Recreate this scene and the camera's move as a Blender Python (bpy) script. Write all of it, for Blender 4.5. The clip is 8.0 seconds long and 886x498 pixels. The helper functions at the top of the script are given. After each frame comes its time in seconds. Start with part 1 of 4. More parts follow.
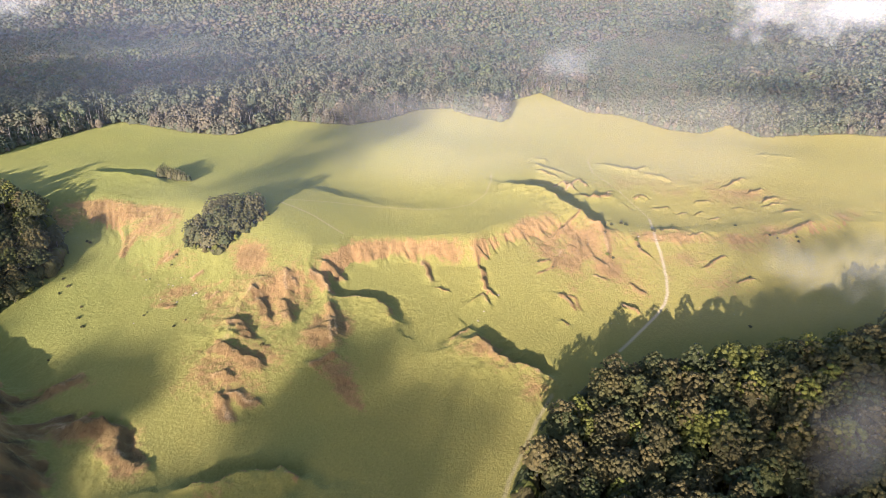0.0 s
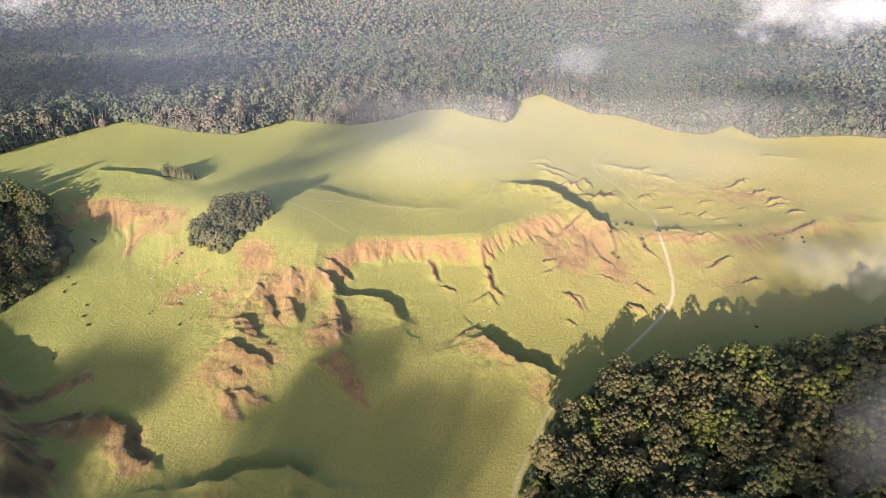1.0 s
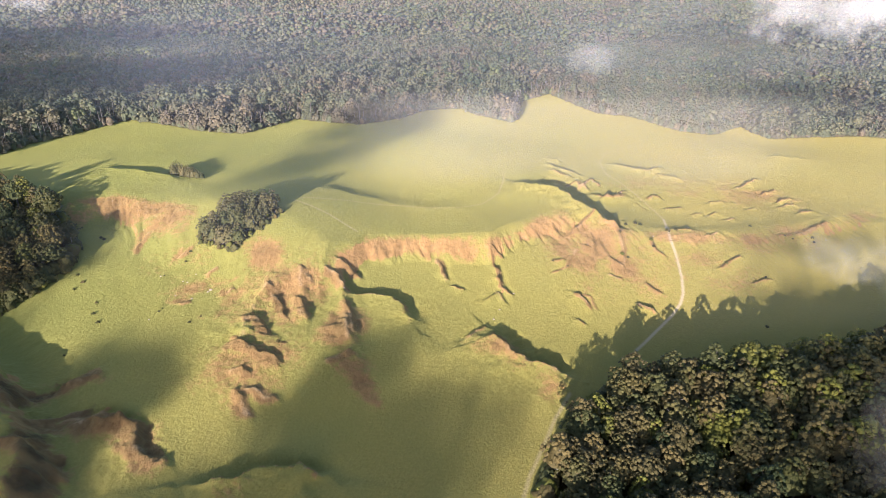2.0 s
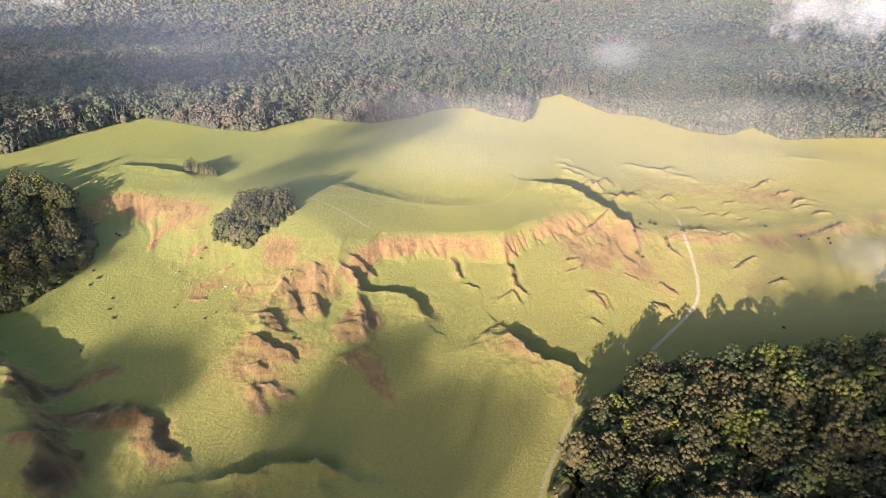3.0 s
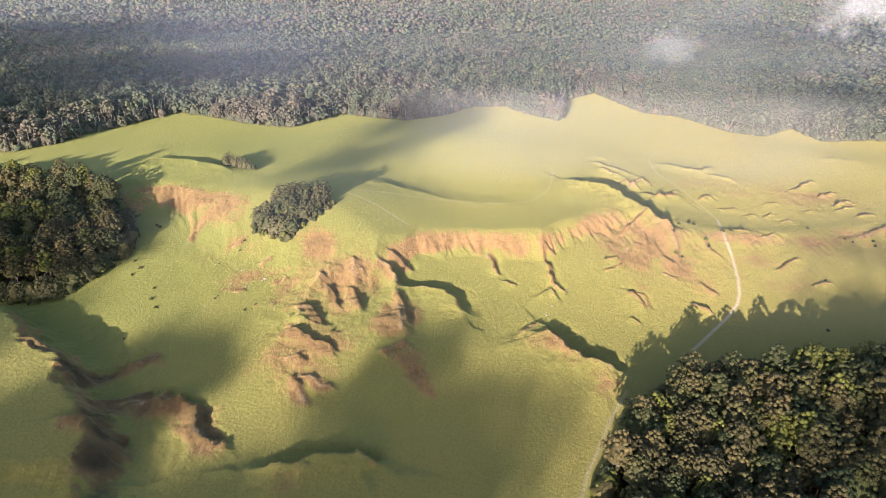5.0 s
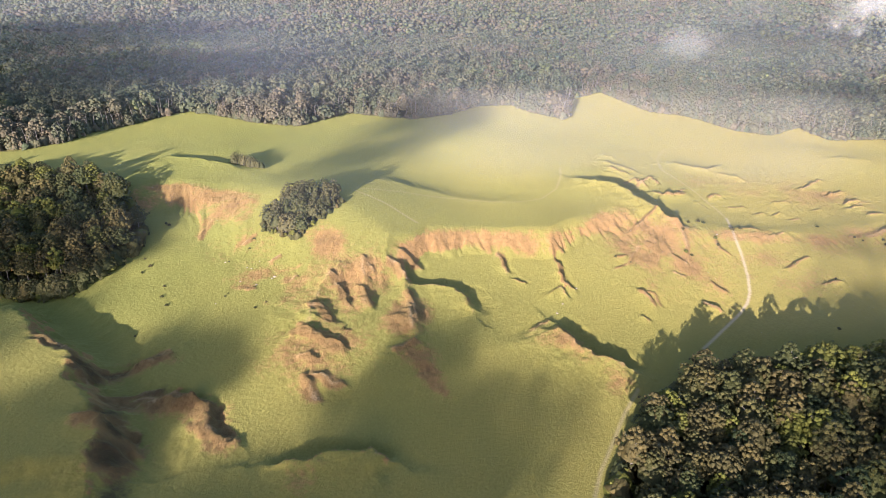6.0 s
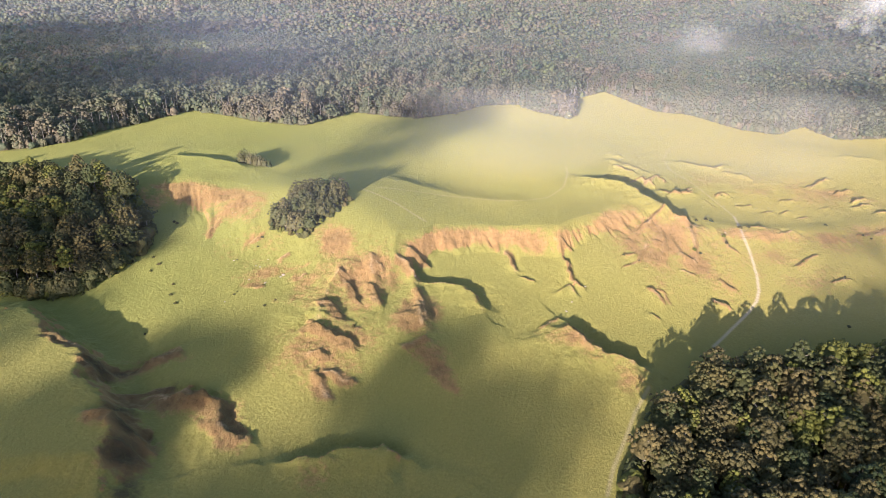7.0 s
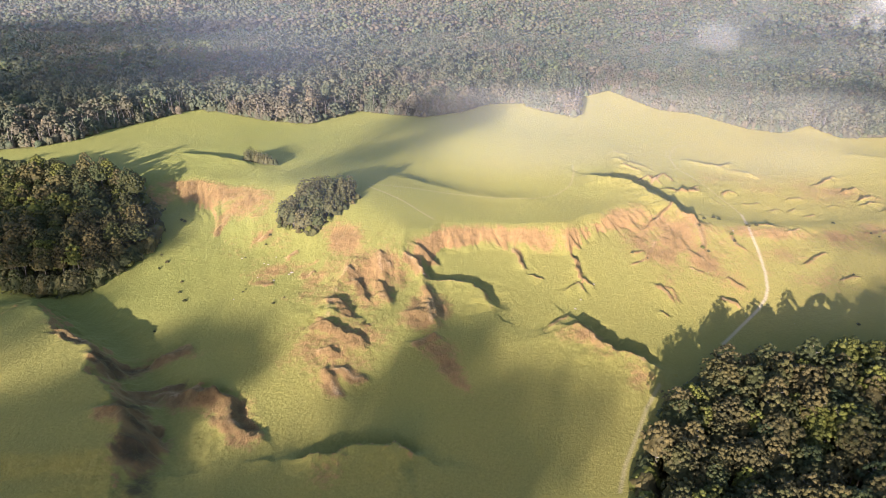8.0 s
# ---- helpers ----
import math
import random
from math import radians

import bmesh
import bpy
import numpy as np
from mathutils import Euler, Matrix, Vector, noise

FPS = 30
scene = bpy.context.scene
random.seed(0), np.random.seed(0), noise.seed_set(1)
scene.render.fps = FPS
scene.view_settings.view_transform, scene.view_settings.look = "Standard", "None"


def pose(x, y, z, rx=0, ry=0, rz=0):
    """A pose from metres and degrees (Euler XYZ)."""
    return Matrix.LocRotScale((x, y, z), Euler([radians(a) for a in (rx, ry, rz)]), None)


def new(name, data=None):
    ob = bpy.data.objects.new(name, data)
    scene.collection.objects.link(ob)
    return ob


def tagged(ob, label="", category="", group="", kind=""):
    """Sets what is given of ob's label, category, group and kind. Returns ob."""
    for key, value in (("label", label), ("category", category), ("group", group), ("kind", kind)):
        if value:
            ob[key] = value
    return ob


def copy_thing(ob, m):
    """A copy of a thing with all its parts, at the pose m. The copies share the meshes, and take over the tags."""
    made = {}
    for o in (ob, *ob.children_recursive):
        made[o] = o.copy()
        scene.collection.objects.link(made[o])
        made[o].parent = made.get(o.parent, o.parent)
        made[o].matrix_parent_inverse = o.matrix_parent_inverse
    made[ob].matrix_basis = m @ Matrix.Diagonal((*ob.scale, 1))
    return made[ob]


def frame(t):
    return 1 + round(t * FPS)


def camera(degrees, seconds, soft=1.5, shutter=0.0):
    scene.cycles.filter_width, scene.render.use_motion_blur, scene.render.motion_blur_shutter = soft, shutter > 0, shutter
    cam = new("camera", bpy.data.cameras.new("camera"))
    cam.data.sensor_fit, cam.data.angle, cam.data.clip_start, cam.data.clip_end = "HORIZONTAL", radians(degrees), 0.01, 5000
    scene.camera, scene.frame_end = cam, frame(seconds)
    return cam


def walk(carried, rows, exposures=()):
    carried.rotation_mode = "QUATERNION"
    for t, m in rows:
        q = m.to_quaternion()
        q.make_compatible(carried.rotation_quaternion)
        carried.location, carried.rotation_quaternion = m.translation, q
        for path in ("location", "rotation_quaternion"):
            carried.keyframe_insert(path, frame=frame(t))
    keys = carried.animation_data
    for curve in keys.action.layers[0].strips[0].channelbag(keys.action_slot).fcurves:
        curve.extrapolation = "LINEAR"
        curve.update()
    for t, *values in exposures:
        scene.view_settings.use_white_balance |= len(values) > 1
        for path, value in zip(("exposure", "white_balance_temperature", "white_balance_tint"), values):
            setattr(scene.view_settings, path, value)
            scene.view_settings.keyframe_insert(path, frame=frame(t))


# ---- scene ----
cam = camera(64.6, 8.0, soft=0.5)
METRES, EYE, TILT, LEAN, TURN = 40.0, 175.0, -24.5, 0.0, 0.0
ROWS = [
    (0.0, 0.0, 0.0, 0.0, 0.0, 0.0, 0.0),
    (0.5, -0.0475, 0.0082, -0.0173, -0.02, 0.07, -0.07),
    (1.0, -0.0989, 0.0152, -0.0358, -0.04, 0.13, -0.15),
    (2.5, -0.2667, 0.0391, -0.0894, 0.4, 0.23, -0.52),
    (3.0, -0.3271, 0.0424, -0.1081, 0.75, 0.24, -0.73),
    (3.5, -0.3903, 0.047, -0.1271, 1.25, 0.25, -1.01),
    (4.0, -0.4506, 0.0507, -0.146, 1.82, 0.23, -1.32),
    (4.5, -0.5103, 0.0522, -0.1667, 2.31, 0.23, -1.58),
    (6.0, -0.6966, 0.0514, -0.2237, 2.73, 0.25, -1.72),
    (6.5, -0.7591, 0.0528, -0.245, 2.76, 0.27, -1.72),
    (7.0, -0.821, 0.0517, -0.2671, 2.79, 0.3, -1.72),
    (7.5, -0.8848, 0.0517, -0.2868, 2.8, 0.31, -1.72),
    (8.0, -0.9476, 0.051, -0.3089, 2.82, 0.31, -1.72),
]
walk(cam, [(t, pose(0, 0, EYE, TILT, LEAN, TURN) @ pose(METRES * x, METRES * y, METRES * z, 90 + pitch, roll, yaw)) for t, x, y, z, yaw, pitch, roll in ROWS],
     exposures=[(0.0, 1.5, 5620, 22.5), (8.0, 1.5, 5620, 22.5)])

# world, sun
SUN_AZ, SUN_EL = 196.0, 12.0  # degrees: compass bearing of the sun (0 is +y), height
world = bpy.data.worlds.new("sky")
scene.world = world
world.use_nodes = True
wn = world.node_tree
sky = wn.nodes.new("ShaderNodeTexSky")
sky.sky_type, sky.sun_disc = "NISHITA", False
sky.sun_elevation, sky.sun_rotation = radians(SUN_EL), radians(SUN_AZ)
wn.links.new(sky.outputs[0], wn.nodes["Background"].inputs[0])
wn.nodes["Background"].inputs[1].default_value = 0.12
sun = new("sun", bpy.data.lights.new("sun", "SUN"))
sun.data.energy, sun.data.angle, sun.data.color = 5.0, radians(0.6), (1.0, 0.87, 0.71)
sun_from = Vector((math.sin(radians(SUN_AZ)) * math.cos(radians(SUN_EL)), math.cos(radians(SUN_AZ)) * math.cos(radians(SUN_EL)), math.sin(radians(SUN_EL))))
sun.rotation_euler = sun_from.to_track_quat("Z", "Y").to_euler()


# materials
def material(name, rough=0.9):
    m = bpy.data.materials.new(name)
    m.use_nodes = True
    n, l = m.node_tree.nodes, m.node_tree.links
    b = n["Principled BSDF"]
    b.inputs["Roughness"].default_value = rough
    b.inputs["Specular IOR Level"].default_value = 0.2
    return m, n, l, b


def noise_node(n, l, scale, detail=4.0, coord=None, rough=0.55):
    t = n.new("ShaderNodeTexNoise")
    t.inputs["Scale"].default_value, t.inputs["Detail"].default_value, t.inputs["Roughness"].default_value = scale, detail, rough
    if coord:
        l.new(coord, t.inputs["Vector"])
    return t.outputs["Fac"]


def ramp(n, l, fac, *stops):
    r = n.new("ShaderNodeValToRGB")
    e = r.color_ramp.elements
    while len(e) < len(stops):
        e.new(0.5)
    for k, (p, c) in enumerate(stops):
        e[k].position, e[k].color = p, (*c, 1) if len(c) == 3 else c
    l.new(fac, r.inputs[0])
    return r.outputs[0]


def mix(n, l, fac, a, b, blend="MIX"):
    x = n.new("ShaderNodeMix")
    x.data_type, x.blend_type = "RGBA", blend
    for sock, v in ((x.inputs[0], fac), (x.inputs[6], a), (x.inputs[7], b)):
        if isinstance(v, (int, float)):
            sock.default_value = v
        elif isinstance(v, tuple):
            sock.default_value = (*v, 1)
        else:
            l.new(v, sock)
    return x.outputs[2]


def ground_material():
    m, n, l, b = material("grassland", 0.95)
    at = n.new("ShaderNodeNewGeometry").outputs["Position"]
    tuft = noise_node(n, l, 0.8, 4, at, 0.7)
    patch = noise_node(n, l, 0.02, 5, at)
    grass = ramp(n, l, tuft, (0.3, (0.156, 0.138, 0.029)), (0.7, (0.264, 0.225, 0.058)))
    grass = mix(n, l, patch, grass, (0.182, 0.176, 0.041))
    # sward greener in the west, drier in the east; west darkened to dim sunlit slopes
    sward_tone = n.new("ShaderNodeAttribute")
    sward_tone.attribute_name = "sward_tone"
    grass = mix(n, l, 1.0, grass, ramp(n, l, sward_tone.outputs["Fac"], (0.0, (0.8, 0.89, 0.84)), (0.5, (1.01, 0.985, 0.99)), (1.0, (1.07, 0.955, 0.97))), "MULTIPLY")
    clods = noise_node(n, l, 0.35, 6, at, 0.7)
    ochre = ramp(n, l, clods, (0.25, (0.2, 0.114, 0.042)), (0.75, (0.335, 0.204, 0.078)))
    brown = ramp(n, l, clods, (0.25, (0.096, 0.058, 0.023)), (0.75, (0.182, 0.113, 0.043)))
    under = n.new("ShaderNodeAttribute")
    under.attribute_name = "umber"
    earth = mix(n, l, under.outputs["Fac"], ochre, brown)
    soil = n.new("ShaderNodeAttribute")
    soil.attribute_name = "soil"
    # frayed edge between earth and grass
    add = n.new("ShaderNodeMath")
    add.operation = "ADD"
    l.new(soil.outputs["Fac"], add.inputs[0])
    fray = n.new("ShaderNodeMapRange")
    fray.inputs[1].default_value, fray.inputs[2].default_value = 0.2, 0.8
    fray.inputs[3].default_value, fray.inputs[4].default_value = -0.3, 0.3
    l.new(noise_node(n, l, 0.35, 5, at, 0.7), fray.inputs[0])
    l.new(fray.outputs[0], add.inputs[1])
    edge = ramp(n, l, add.outputs[0], (0.25, (0, 0, 0)), (0.55, (1, 1, 1)))
    worn = n.new("ShaderNodeAttribute")
    worn.attribute_name = "worn"
    both = mix(n, l, edge, grass, earth)
    # broken pale lines along the lips of the scarps
    lip = n.new("ShaderNodeAttribute")
    lip.attribute_name = "rim"
    both = mix(n, l, mix(n, l, 1.0, lip.outputs["Color"], ramp(n, l, noise_node(n, l, 0.9, 3, at, 0.7), (0.38, (0, 0, 0)), (0.54, (0.8, 0.8, 0.8))), "MULTIPLY"), both, (0.36, 0.25, 0.13))
    both = mix(n, l, worn.outputs["Fac"], both, (0.42, 0.34, 0.24))
    dark_node = n.new("ShaderNodeAttribute")
    dark_node.attribute_name = "dark_mask"
    dark_sum = n.new("ShaderNodeMath")
    dark_sum.operation = "ADD"
    l.new(dark_node.outputs["Fac"], dark_sum.inputs[0])
    l.new(fray.outputs[0], dark_sum.inputs[1])
    both = mix(n, l, ramp(n, l, dark_sum.outputs[0], (0.25, (0, 0, 0)), (0.75, (0.9, 0.9, 0.9))), both, ramp(n, l, clods, (0.3, (0.022, 0.018, 0.01)), (0.7, (0.06, 0.042, 0.022))))
    litter = n.new("ShaderNodeAttribute")
    litter.attribute_name = "litter"
    l.new(mix(n, l, litter.outputs["Fac"], both, (0.05, 0.045, 0.028)), b.inputs["Base Color"])
    # blades and clods lean every way
    lean = n.new("ShaderNodeTexNoise")
    lean.inputs["Scale"].default_value, lean.inputs["Detail"].default_value = 5.0, 2.0
    l.new(at, lean.inputs["Vector"])
    off = n.new("ShaderNodeVectorMath")
    off.operation = "SUBTRACT"
    off.inputs[1].default_value = (0.5, 0.5, 0.5)
    l.new(lean.outputs["Color"], off.inputs[0])
    grow = n.new("ShaderNodeVectorMath")
    grow.operation = "MULTIPLY_ADD"
    grow.inputs[1].default_value = (4.2, 4.2, 1.5)
    l.new(off.outputs[0], grow.inputs[0])
    # tussocks in the grass, runnels down the bare earth
    long = n.new("ShaderNodeVectorMath")
    long.operation = "MULTIPLY"
    long.inputs[1].default_value = (1.0, 0.42, 0.42)
    l.new(at, long.inputs[0])
    rills = mix(n, l, edge, (0, 0, 0), noise_node(n, l, 0.55, 4, long.outputs[0], 0.65))
    tussock = noise_node(n, l, 0.55, 3, at, 0.6)
    relief = n.new("ShaderNodeMath")
    relief.operation = "MULTIPLY_ADD"
    relief.inputs[1].default_value = 1.0
    l.new(rills, relief.inputs[0])
    l.new(tussock, relief.inputs[2])
    bump = n.new("ShaderNodeBump")
    bump.inputs["Strength"].default_value, bump.inputs["Distance"].default_value = 1.0, 0.6
    l.new(relief.outputs[0], bump.inputs["Height"])
    l.new(bump.outputs[0], grow.inputs[2])
    unit = n.new("ShaderNodeVectorMath")
    unit.operation = "NORMALIZE"
    l.new(grow.outputs[0], unit.inputs[0])
    l.new(unit.outputs[0], b.inputs["Normal"])
    b.inputs["Diffuse Roughness"].default_value = 1.0
    b.inputs["Sheen Weight"].default_value, b.inputs["Sheen Roughness"].default_value = 0.25, 0.4
    b.inputs["Sheen Tint"].default_value = (0.62, 0.56, 0.15, 1)
    return m


def leaf_material(name, grain, dull, *stops):
    m, n, l, b = material(name, 0.65)
    b.inputs["Specular IOR Level"].default_value = 0.15
    tint = n.new("ShaderNodeAttribute")
    tint.attribute_name = "tint"
    rnd = n.new("ShaderNodeObjectInfo").outputs["Random"]
    sum_ = n.new("ShaderNodeMath")
    sum_.operation = "ADD"
    l.new(tint.outputs["Fac"], sum_.inputs[0])
    l.new(rnd, sum_.inputs[1])
    fr = n.new("ShaderNodeMath")
    fr.operation = "FRACT"
    l.new(sum_.outputs[0], fr.inputs[0])
    kind = ramp(n, l, fr.outputs[0], *stops)
    isl = n.new("ShaderNodeNewGeometry").outputs["Random Per Island"]
    vary = ramp(n, l, isl, (0, (dull, dull, dull)), (1, (0.98, 0.98, 0.96)))
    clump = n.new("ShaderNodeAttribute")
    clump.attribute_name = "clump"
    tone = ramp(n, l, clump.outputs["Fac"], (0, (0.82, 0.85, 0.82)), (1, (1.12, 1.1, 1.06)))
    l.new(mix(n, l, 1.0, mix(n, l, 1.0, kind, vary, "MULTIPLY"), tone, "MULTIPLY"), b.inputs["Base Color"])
    at = n.new("ShaderNodeNewGeometry").outputs["Position"]
    bump = n.new("ShaderNodeBump")
    bump.inputs["Strength"].default_value, bump.inputs["Distance"].default_value = 1.0, grain
    l.new(noise_node(n, l, 0.55 / grain, 3, at, 0.7), bump.inputs["Height"])
    l.new(bump.outputs[0], b.inputs["Normal"])
    return m


def bark_material():
    m, n, l, b = material("bark", 0.9)
    at = n.new("ShaderNodeTexCoord").outputs["Object"]
    l.new(ramp(n, l, noise_node(n, l, 1.5, 5, at), (0.3, (0.10, 0.085, 0.07)), (0.7, (0.26, 0.23, 0.2))), b.inputs["Base Color"])
    return m


def cloud_material(name, colour, gauzy=False):
    m, n, l, b = material(name, 1.0)
    b.inputs["Base Color"].default_value = colour
    t = n.new("ShaderNodeBsdfTranslucent")
    t.inputs[0].default_value = colour
    mx = n.new("ShaderNodeMixShader")
    mx.inputs[0].default_value = 0.5
    l.new(b.outputs[0], mx.inputs[1])
    l.new(t.outputs[0], mx.inputs[2])
    body = mx.outputs[0]
    if gauzy:
        see, share, thin = n.new("ShaderNodeBsdfTransparent"), n.new("ShaderNodeMixShader"), n.new("ShaderNodeAttribute")
        thin.attribute_name = "thin"
        l.new(thin.outputs["Fac"], share.inputs[0])
        l.new(see.outputs[0], share.inputs[1])
        l.new(body, share.inputs[2])
        body = share.outputs[0]
    l.new(body, n["Material Output"].inputs[0])
    return m


GROUND, BARK = ground_material(), bark_material()
LEAF = leaf_material("foliage", 0.45, 0.78, (0.0, (0.032, 0.042, 0.015)), (0.16, (0.075, 0.068, 0.023)), (0.3, (0.043, 0.052, 0.017)), (0.45, (0.098, 0.080, 0.027)), (0.58, (0.060, 0.052, 0.021)), (0.7, (0.101, 0.078, 0.028)), (0.84, (0.054, 0.056, 0.017)), (0.93, (0.105, 0.106, 0.019)), (1.0, (0.118, 0.120, 0.023)))
# far forest leaves: distance haze painted in as a paler, greyer base colour
HAZED_LEAF = leaf_material("hazed_foliage", 0.8, 0.85, (0.0, (0.074, 0.092, 0.049)), (0.2, (0.111, 0.106, 0.061)), (0.4, (0.077, 0.087, 0.051)), (0.58, (0.137, 0.111, 0.071)), (0.74, (0.095, 0.087, 0.056)), (0.88, (0.125, 0.101, 0.066)), (0.97, (0.102, 0.113, 0.049)))
# trees that stand free in the grass
MID_LEAF = leaf_material("copse_foliage", 0.5, 0.8, (0.0, (0.05, 0.058, 0.02)), (0.3, (0.096, 0.086, 0.036)), (0.5, (0.058, 0.064, 0.022)), (0.75, (0.112, 0.096, 0.042)), (1.0, (0.068, 0.076, 0.024)))
STONE, sn, sl, sb = material("weathered_stone", 0.9)
sl.new(ramp(sn, sl, noise_node(sn, sl, 1.2, 5, sn.new("ShaderNodeTexCoord").outputs["Object"]), (0.3, (0.22, 0.18, 0.14)), (0.7, (0.42, 0.36, 0.29))), sb.inputs["Base Color"])
# HAZE and SUNLIT colour the veils that imitate blue air haze and warm glow
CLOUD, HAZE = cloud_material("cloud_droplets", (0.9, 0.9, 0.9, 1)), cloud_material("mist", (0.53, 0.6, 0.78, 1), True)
VAPOUR = cloud_material("cloud_vapour", (0.88, 0.87, 0.86, 1), True)
SUNLIT = cloud_material("sunlit_haze", (0.9, 0.85, 0.76, 1), True)

# -- land --
def lattice(i, j, seed):
    n = (i * 374761393 + j * 668265263 + seed * 974711) & 0xFFFFFFFF
    n = ((n ^ (n >> 13)) * 1274126177) & 0xFFFFFFFF
    return ((n ^ (n >> 16)) & 0xFFFF) / 65535.0 * 2 - 1


def wave(x, y, size, seed=0, octaves=3):
    """Smooth value noise, -1 to 1."""
    x, y = np.asarray(x, float) / size, np.asarray(y, float) / size
    total, amp = 0.0, 1.0
    for k in range(octaves):
        i, j = np.floor(x).astype(np.int64), np.floor(y).astype(np.int64)
        u, v = x - i, y - j
        u, v = u * u * (3 - 2 * u), v * v * (3 - 2 * v)
        s = seed + 17 * k
        total = total + amp * ((lattice(i, j, s) * (1 - u) + lattice(i + 1, j, s) * u) * (1 - v) + (lattice(i, j + 1, s) * (1 - u) + lattice(i + 1, j + 1, s) * u) * v)
        x, y, amp = x * 2.03, y * 2.03, amp * 0.5
    return total / 1.6


def step(a, b, v):
    v = np.clip((v - a) / (b - a), 0, 1)
    return v * v * (3 - 2 * v)


def mound(x, y, cx, cy, rx, ry, h, turn=0.0):
    c, s = math.cos(math.radians(turn)), math.sin(math.radians(turn))
    u, v = (x - cx) * c + (y - cy) * s, (y - cy) * c - (x - cx) * s
    return h * np.exp(-(u / rx) ** 2 - (v / ry) ** 2)


def line_dist(x, y, line):
    """Signed distance to a polyline (plus: on its left hand) and the way along it, 0 to 1."""
    best, side, along = np.full(np.shape(x), 1e9), np.zeros(np.shape(x)), np.zeros(np.shape(x))
    n = len(line) - 1
    for k in range(n):
        (ax, ay), (bx, by) = line[k][:2], line[k + 1][:2]
        dx, dy = bx - ax, by - ay
        t = np.clip(((x - ax) * dx + (y - ay) * dy) / (dx * dx + dy * dy), 0, 1)
        px, py = x - ax - t * dx, y - ay - t * dy
        d = np.hypot(px, py)
        near = d < best
        best = np.where(near, d, best)
        side = np.where(near, np.where(dx * py - dy * px >= 0, 1.0, -1.0), side)
        along = np.where(near, (k + t) / n, along)
    return best, side, along


# brow of the escarpment, west to east
BROW = [(-700, 560), (-420, 500), (-308, 472), (-277, 475), (-247, 481), (-207, 462), (-191, 455), (-136, 425), (-111, 411), (-86, 403), (-69, 424), (-63, 436), (-33, 443), (-2, 441),
        (22, 438), (34, 451), (60, 473), (90, 484), (110, 475), (134, 470), (166, 468), (213, 472), (267, 480), (352, 521), (600, 620)]
# broad swells and hollows of the upper and the lower land: x, y, metres
UPPER = [(-27, 516, -6.4), (-123, 464, 9.2), (-288, 529, 4.7), (173, 487, -9.4), (-33, 445, -5.2), (-86, 405, -8.5), (-34, 669, 4.2), (-239, 590, 3.0), (310, 640, 3.1), (347, 760, -3.5), (192, 620, -2.3), (-109, 771, -2.3)]
LOWER = [(121, 370, -7.0), (-115, 321, 5.5), (-47, 308, 1.2), (-300, 345, -4.8), (78, 419, 2.8), (119, 307, -3.2), (110, 227, -3.8), (-57, 341, 3.8), (-37, 397, -2.5)]


def base(x, y):
    """The land without its ravines, and the distance past the brow."""
    u, v = np.clip(x, -500, 500) / 100, np.clip(y, 400, 950) / 100
    up = 23.62 - 2.27 * u - 10.09 * v - 0.03 * u * u + 0.04 * u * v + 0.54 * v * v
    for cx, cy, tall in UPPER:
        up = up + mound(x, y, cx, cy, 70, 70, tall)
    up = up + 0.8 * wave(x, y, 70, 3, 3)
    u, v = np.clip(x, -330, 340) / 100, np.clip(y, 170, 480) / 100
    low = -42.18 - 4.84 * u - 10.52 * v + 0.18 * u * u + 0.76 * u * v + 3.2 * v * v
    for cx, cy, tall in LOWER:
        low = low + mound(x, y, cx, cy, 50, 50, tall)
    low = low + 0.7 * wave(x, y, 45, 9, 3)
    bx, by = np.array([p[0] for p in BROW], float), np.array([p[1] for p in BROW], float)
    d = (y - np.interp(x, bx, by)) * 0.85
    rill = wave(x + 0.4 * y, y * 0.35, 9, 5, 3)
    run = np.interp(x, (-420, -300, -240, -190, -110, -80, -60, 40, 70, 110, 140, 300), (40, 26, 20, 46, 46, 26, 15, 15, 26, 34, 20, 22))
    d = d + 4.0 * wave(x, y, 24, 15, 2) + rill * np.interp(run, (15, 20, 30), (1.7, 1.6, 1.2)) * step(2, -8, d)
    t = np.clip((d + run) / (run + np.interp(run, (15, 20, 46), (6, 8, 34))), 0, 1)
    s = np.interp(run, (15, 20, 46), (0.4, 0.3, 0.0)) * (t - step(0, 1, t)) + step(0, 1, t)
    h = low + (up - low) * s
    crack = np.abs(wave(x + 0.35 * y + 3 * wave(x, y, 15, 71, 1), y * 0.2, 5.5, 72, 2))
    dn = d * 16 / run
    h = h - 3.4 * (1 - np.clip(crack * 2.2, 0, 1)) ** 2 * np.exp(-((dn + 9) / 6) ** 2) * (x > -290) * np.interp(run, (15, 30, 46), (1, 0.7, 0.15)) * step(-0.5, 0.6, wave(x, y, 26, 81, 2))
    far = step(1000, 1600, np.hypot(x, y))
    h = h * (1 - far) + far * (-38 + 14 * wave(x, y, 500, 41, 2))
    return h, d * 16 / run, rill, crack


FORMS = []


def ridge(tall, near, far, *line, soil=0.8):
    """A crest with a gentle near flank (right hand) and a steep far one (left hand)."""
    FORMS.append(("ridge", line, tall, near, far, soil))


def cut(deep, half, *line, soil=0.7):
    """A ravine."""
    FORMS.append(("cut", line, deep, half, half, soil))


def track(half, *line, pale=1.0):
    """A worn wheel track."""
    FORMS.append(("track", line, 0.12, half, half, pale))


def earth(cx, cy, rx, ry, turn=0.0, strength=0.8):
    """A patch of bare earth."""
    FORMS.append(("earth", ((cx, cy),), turn, rx, ry, strength))


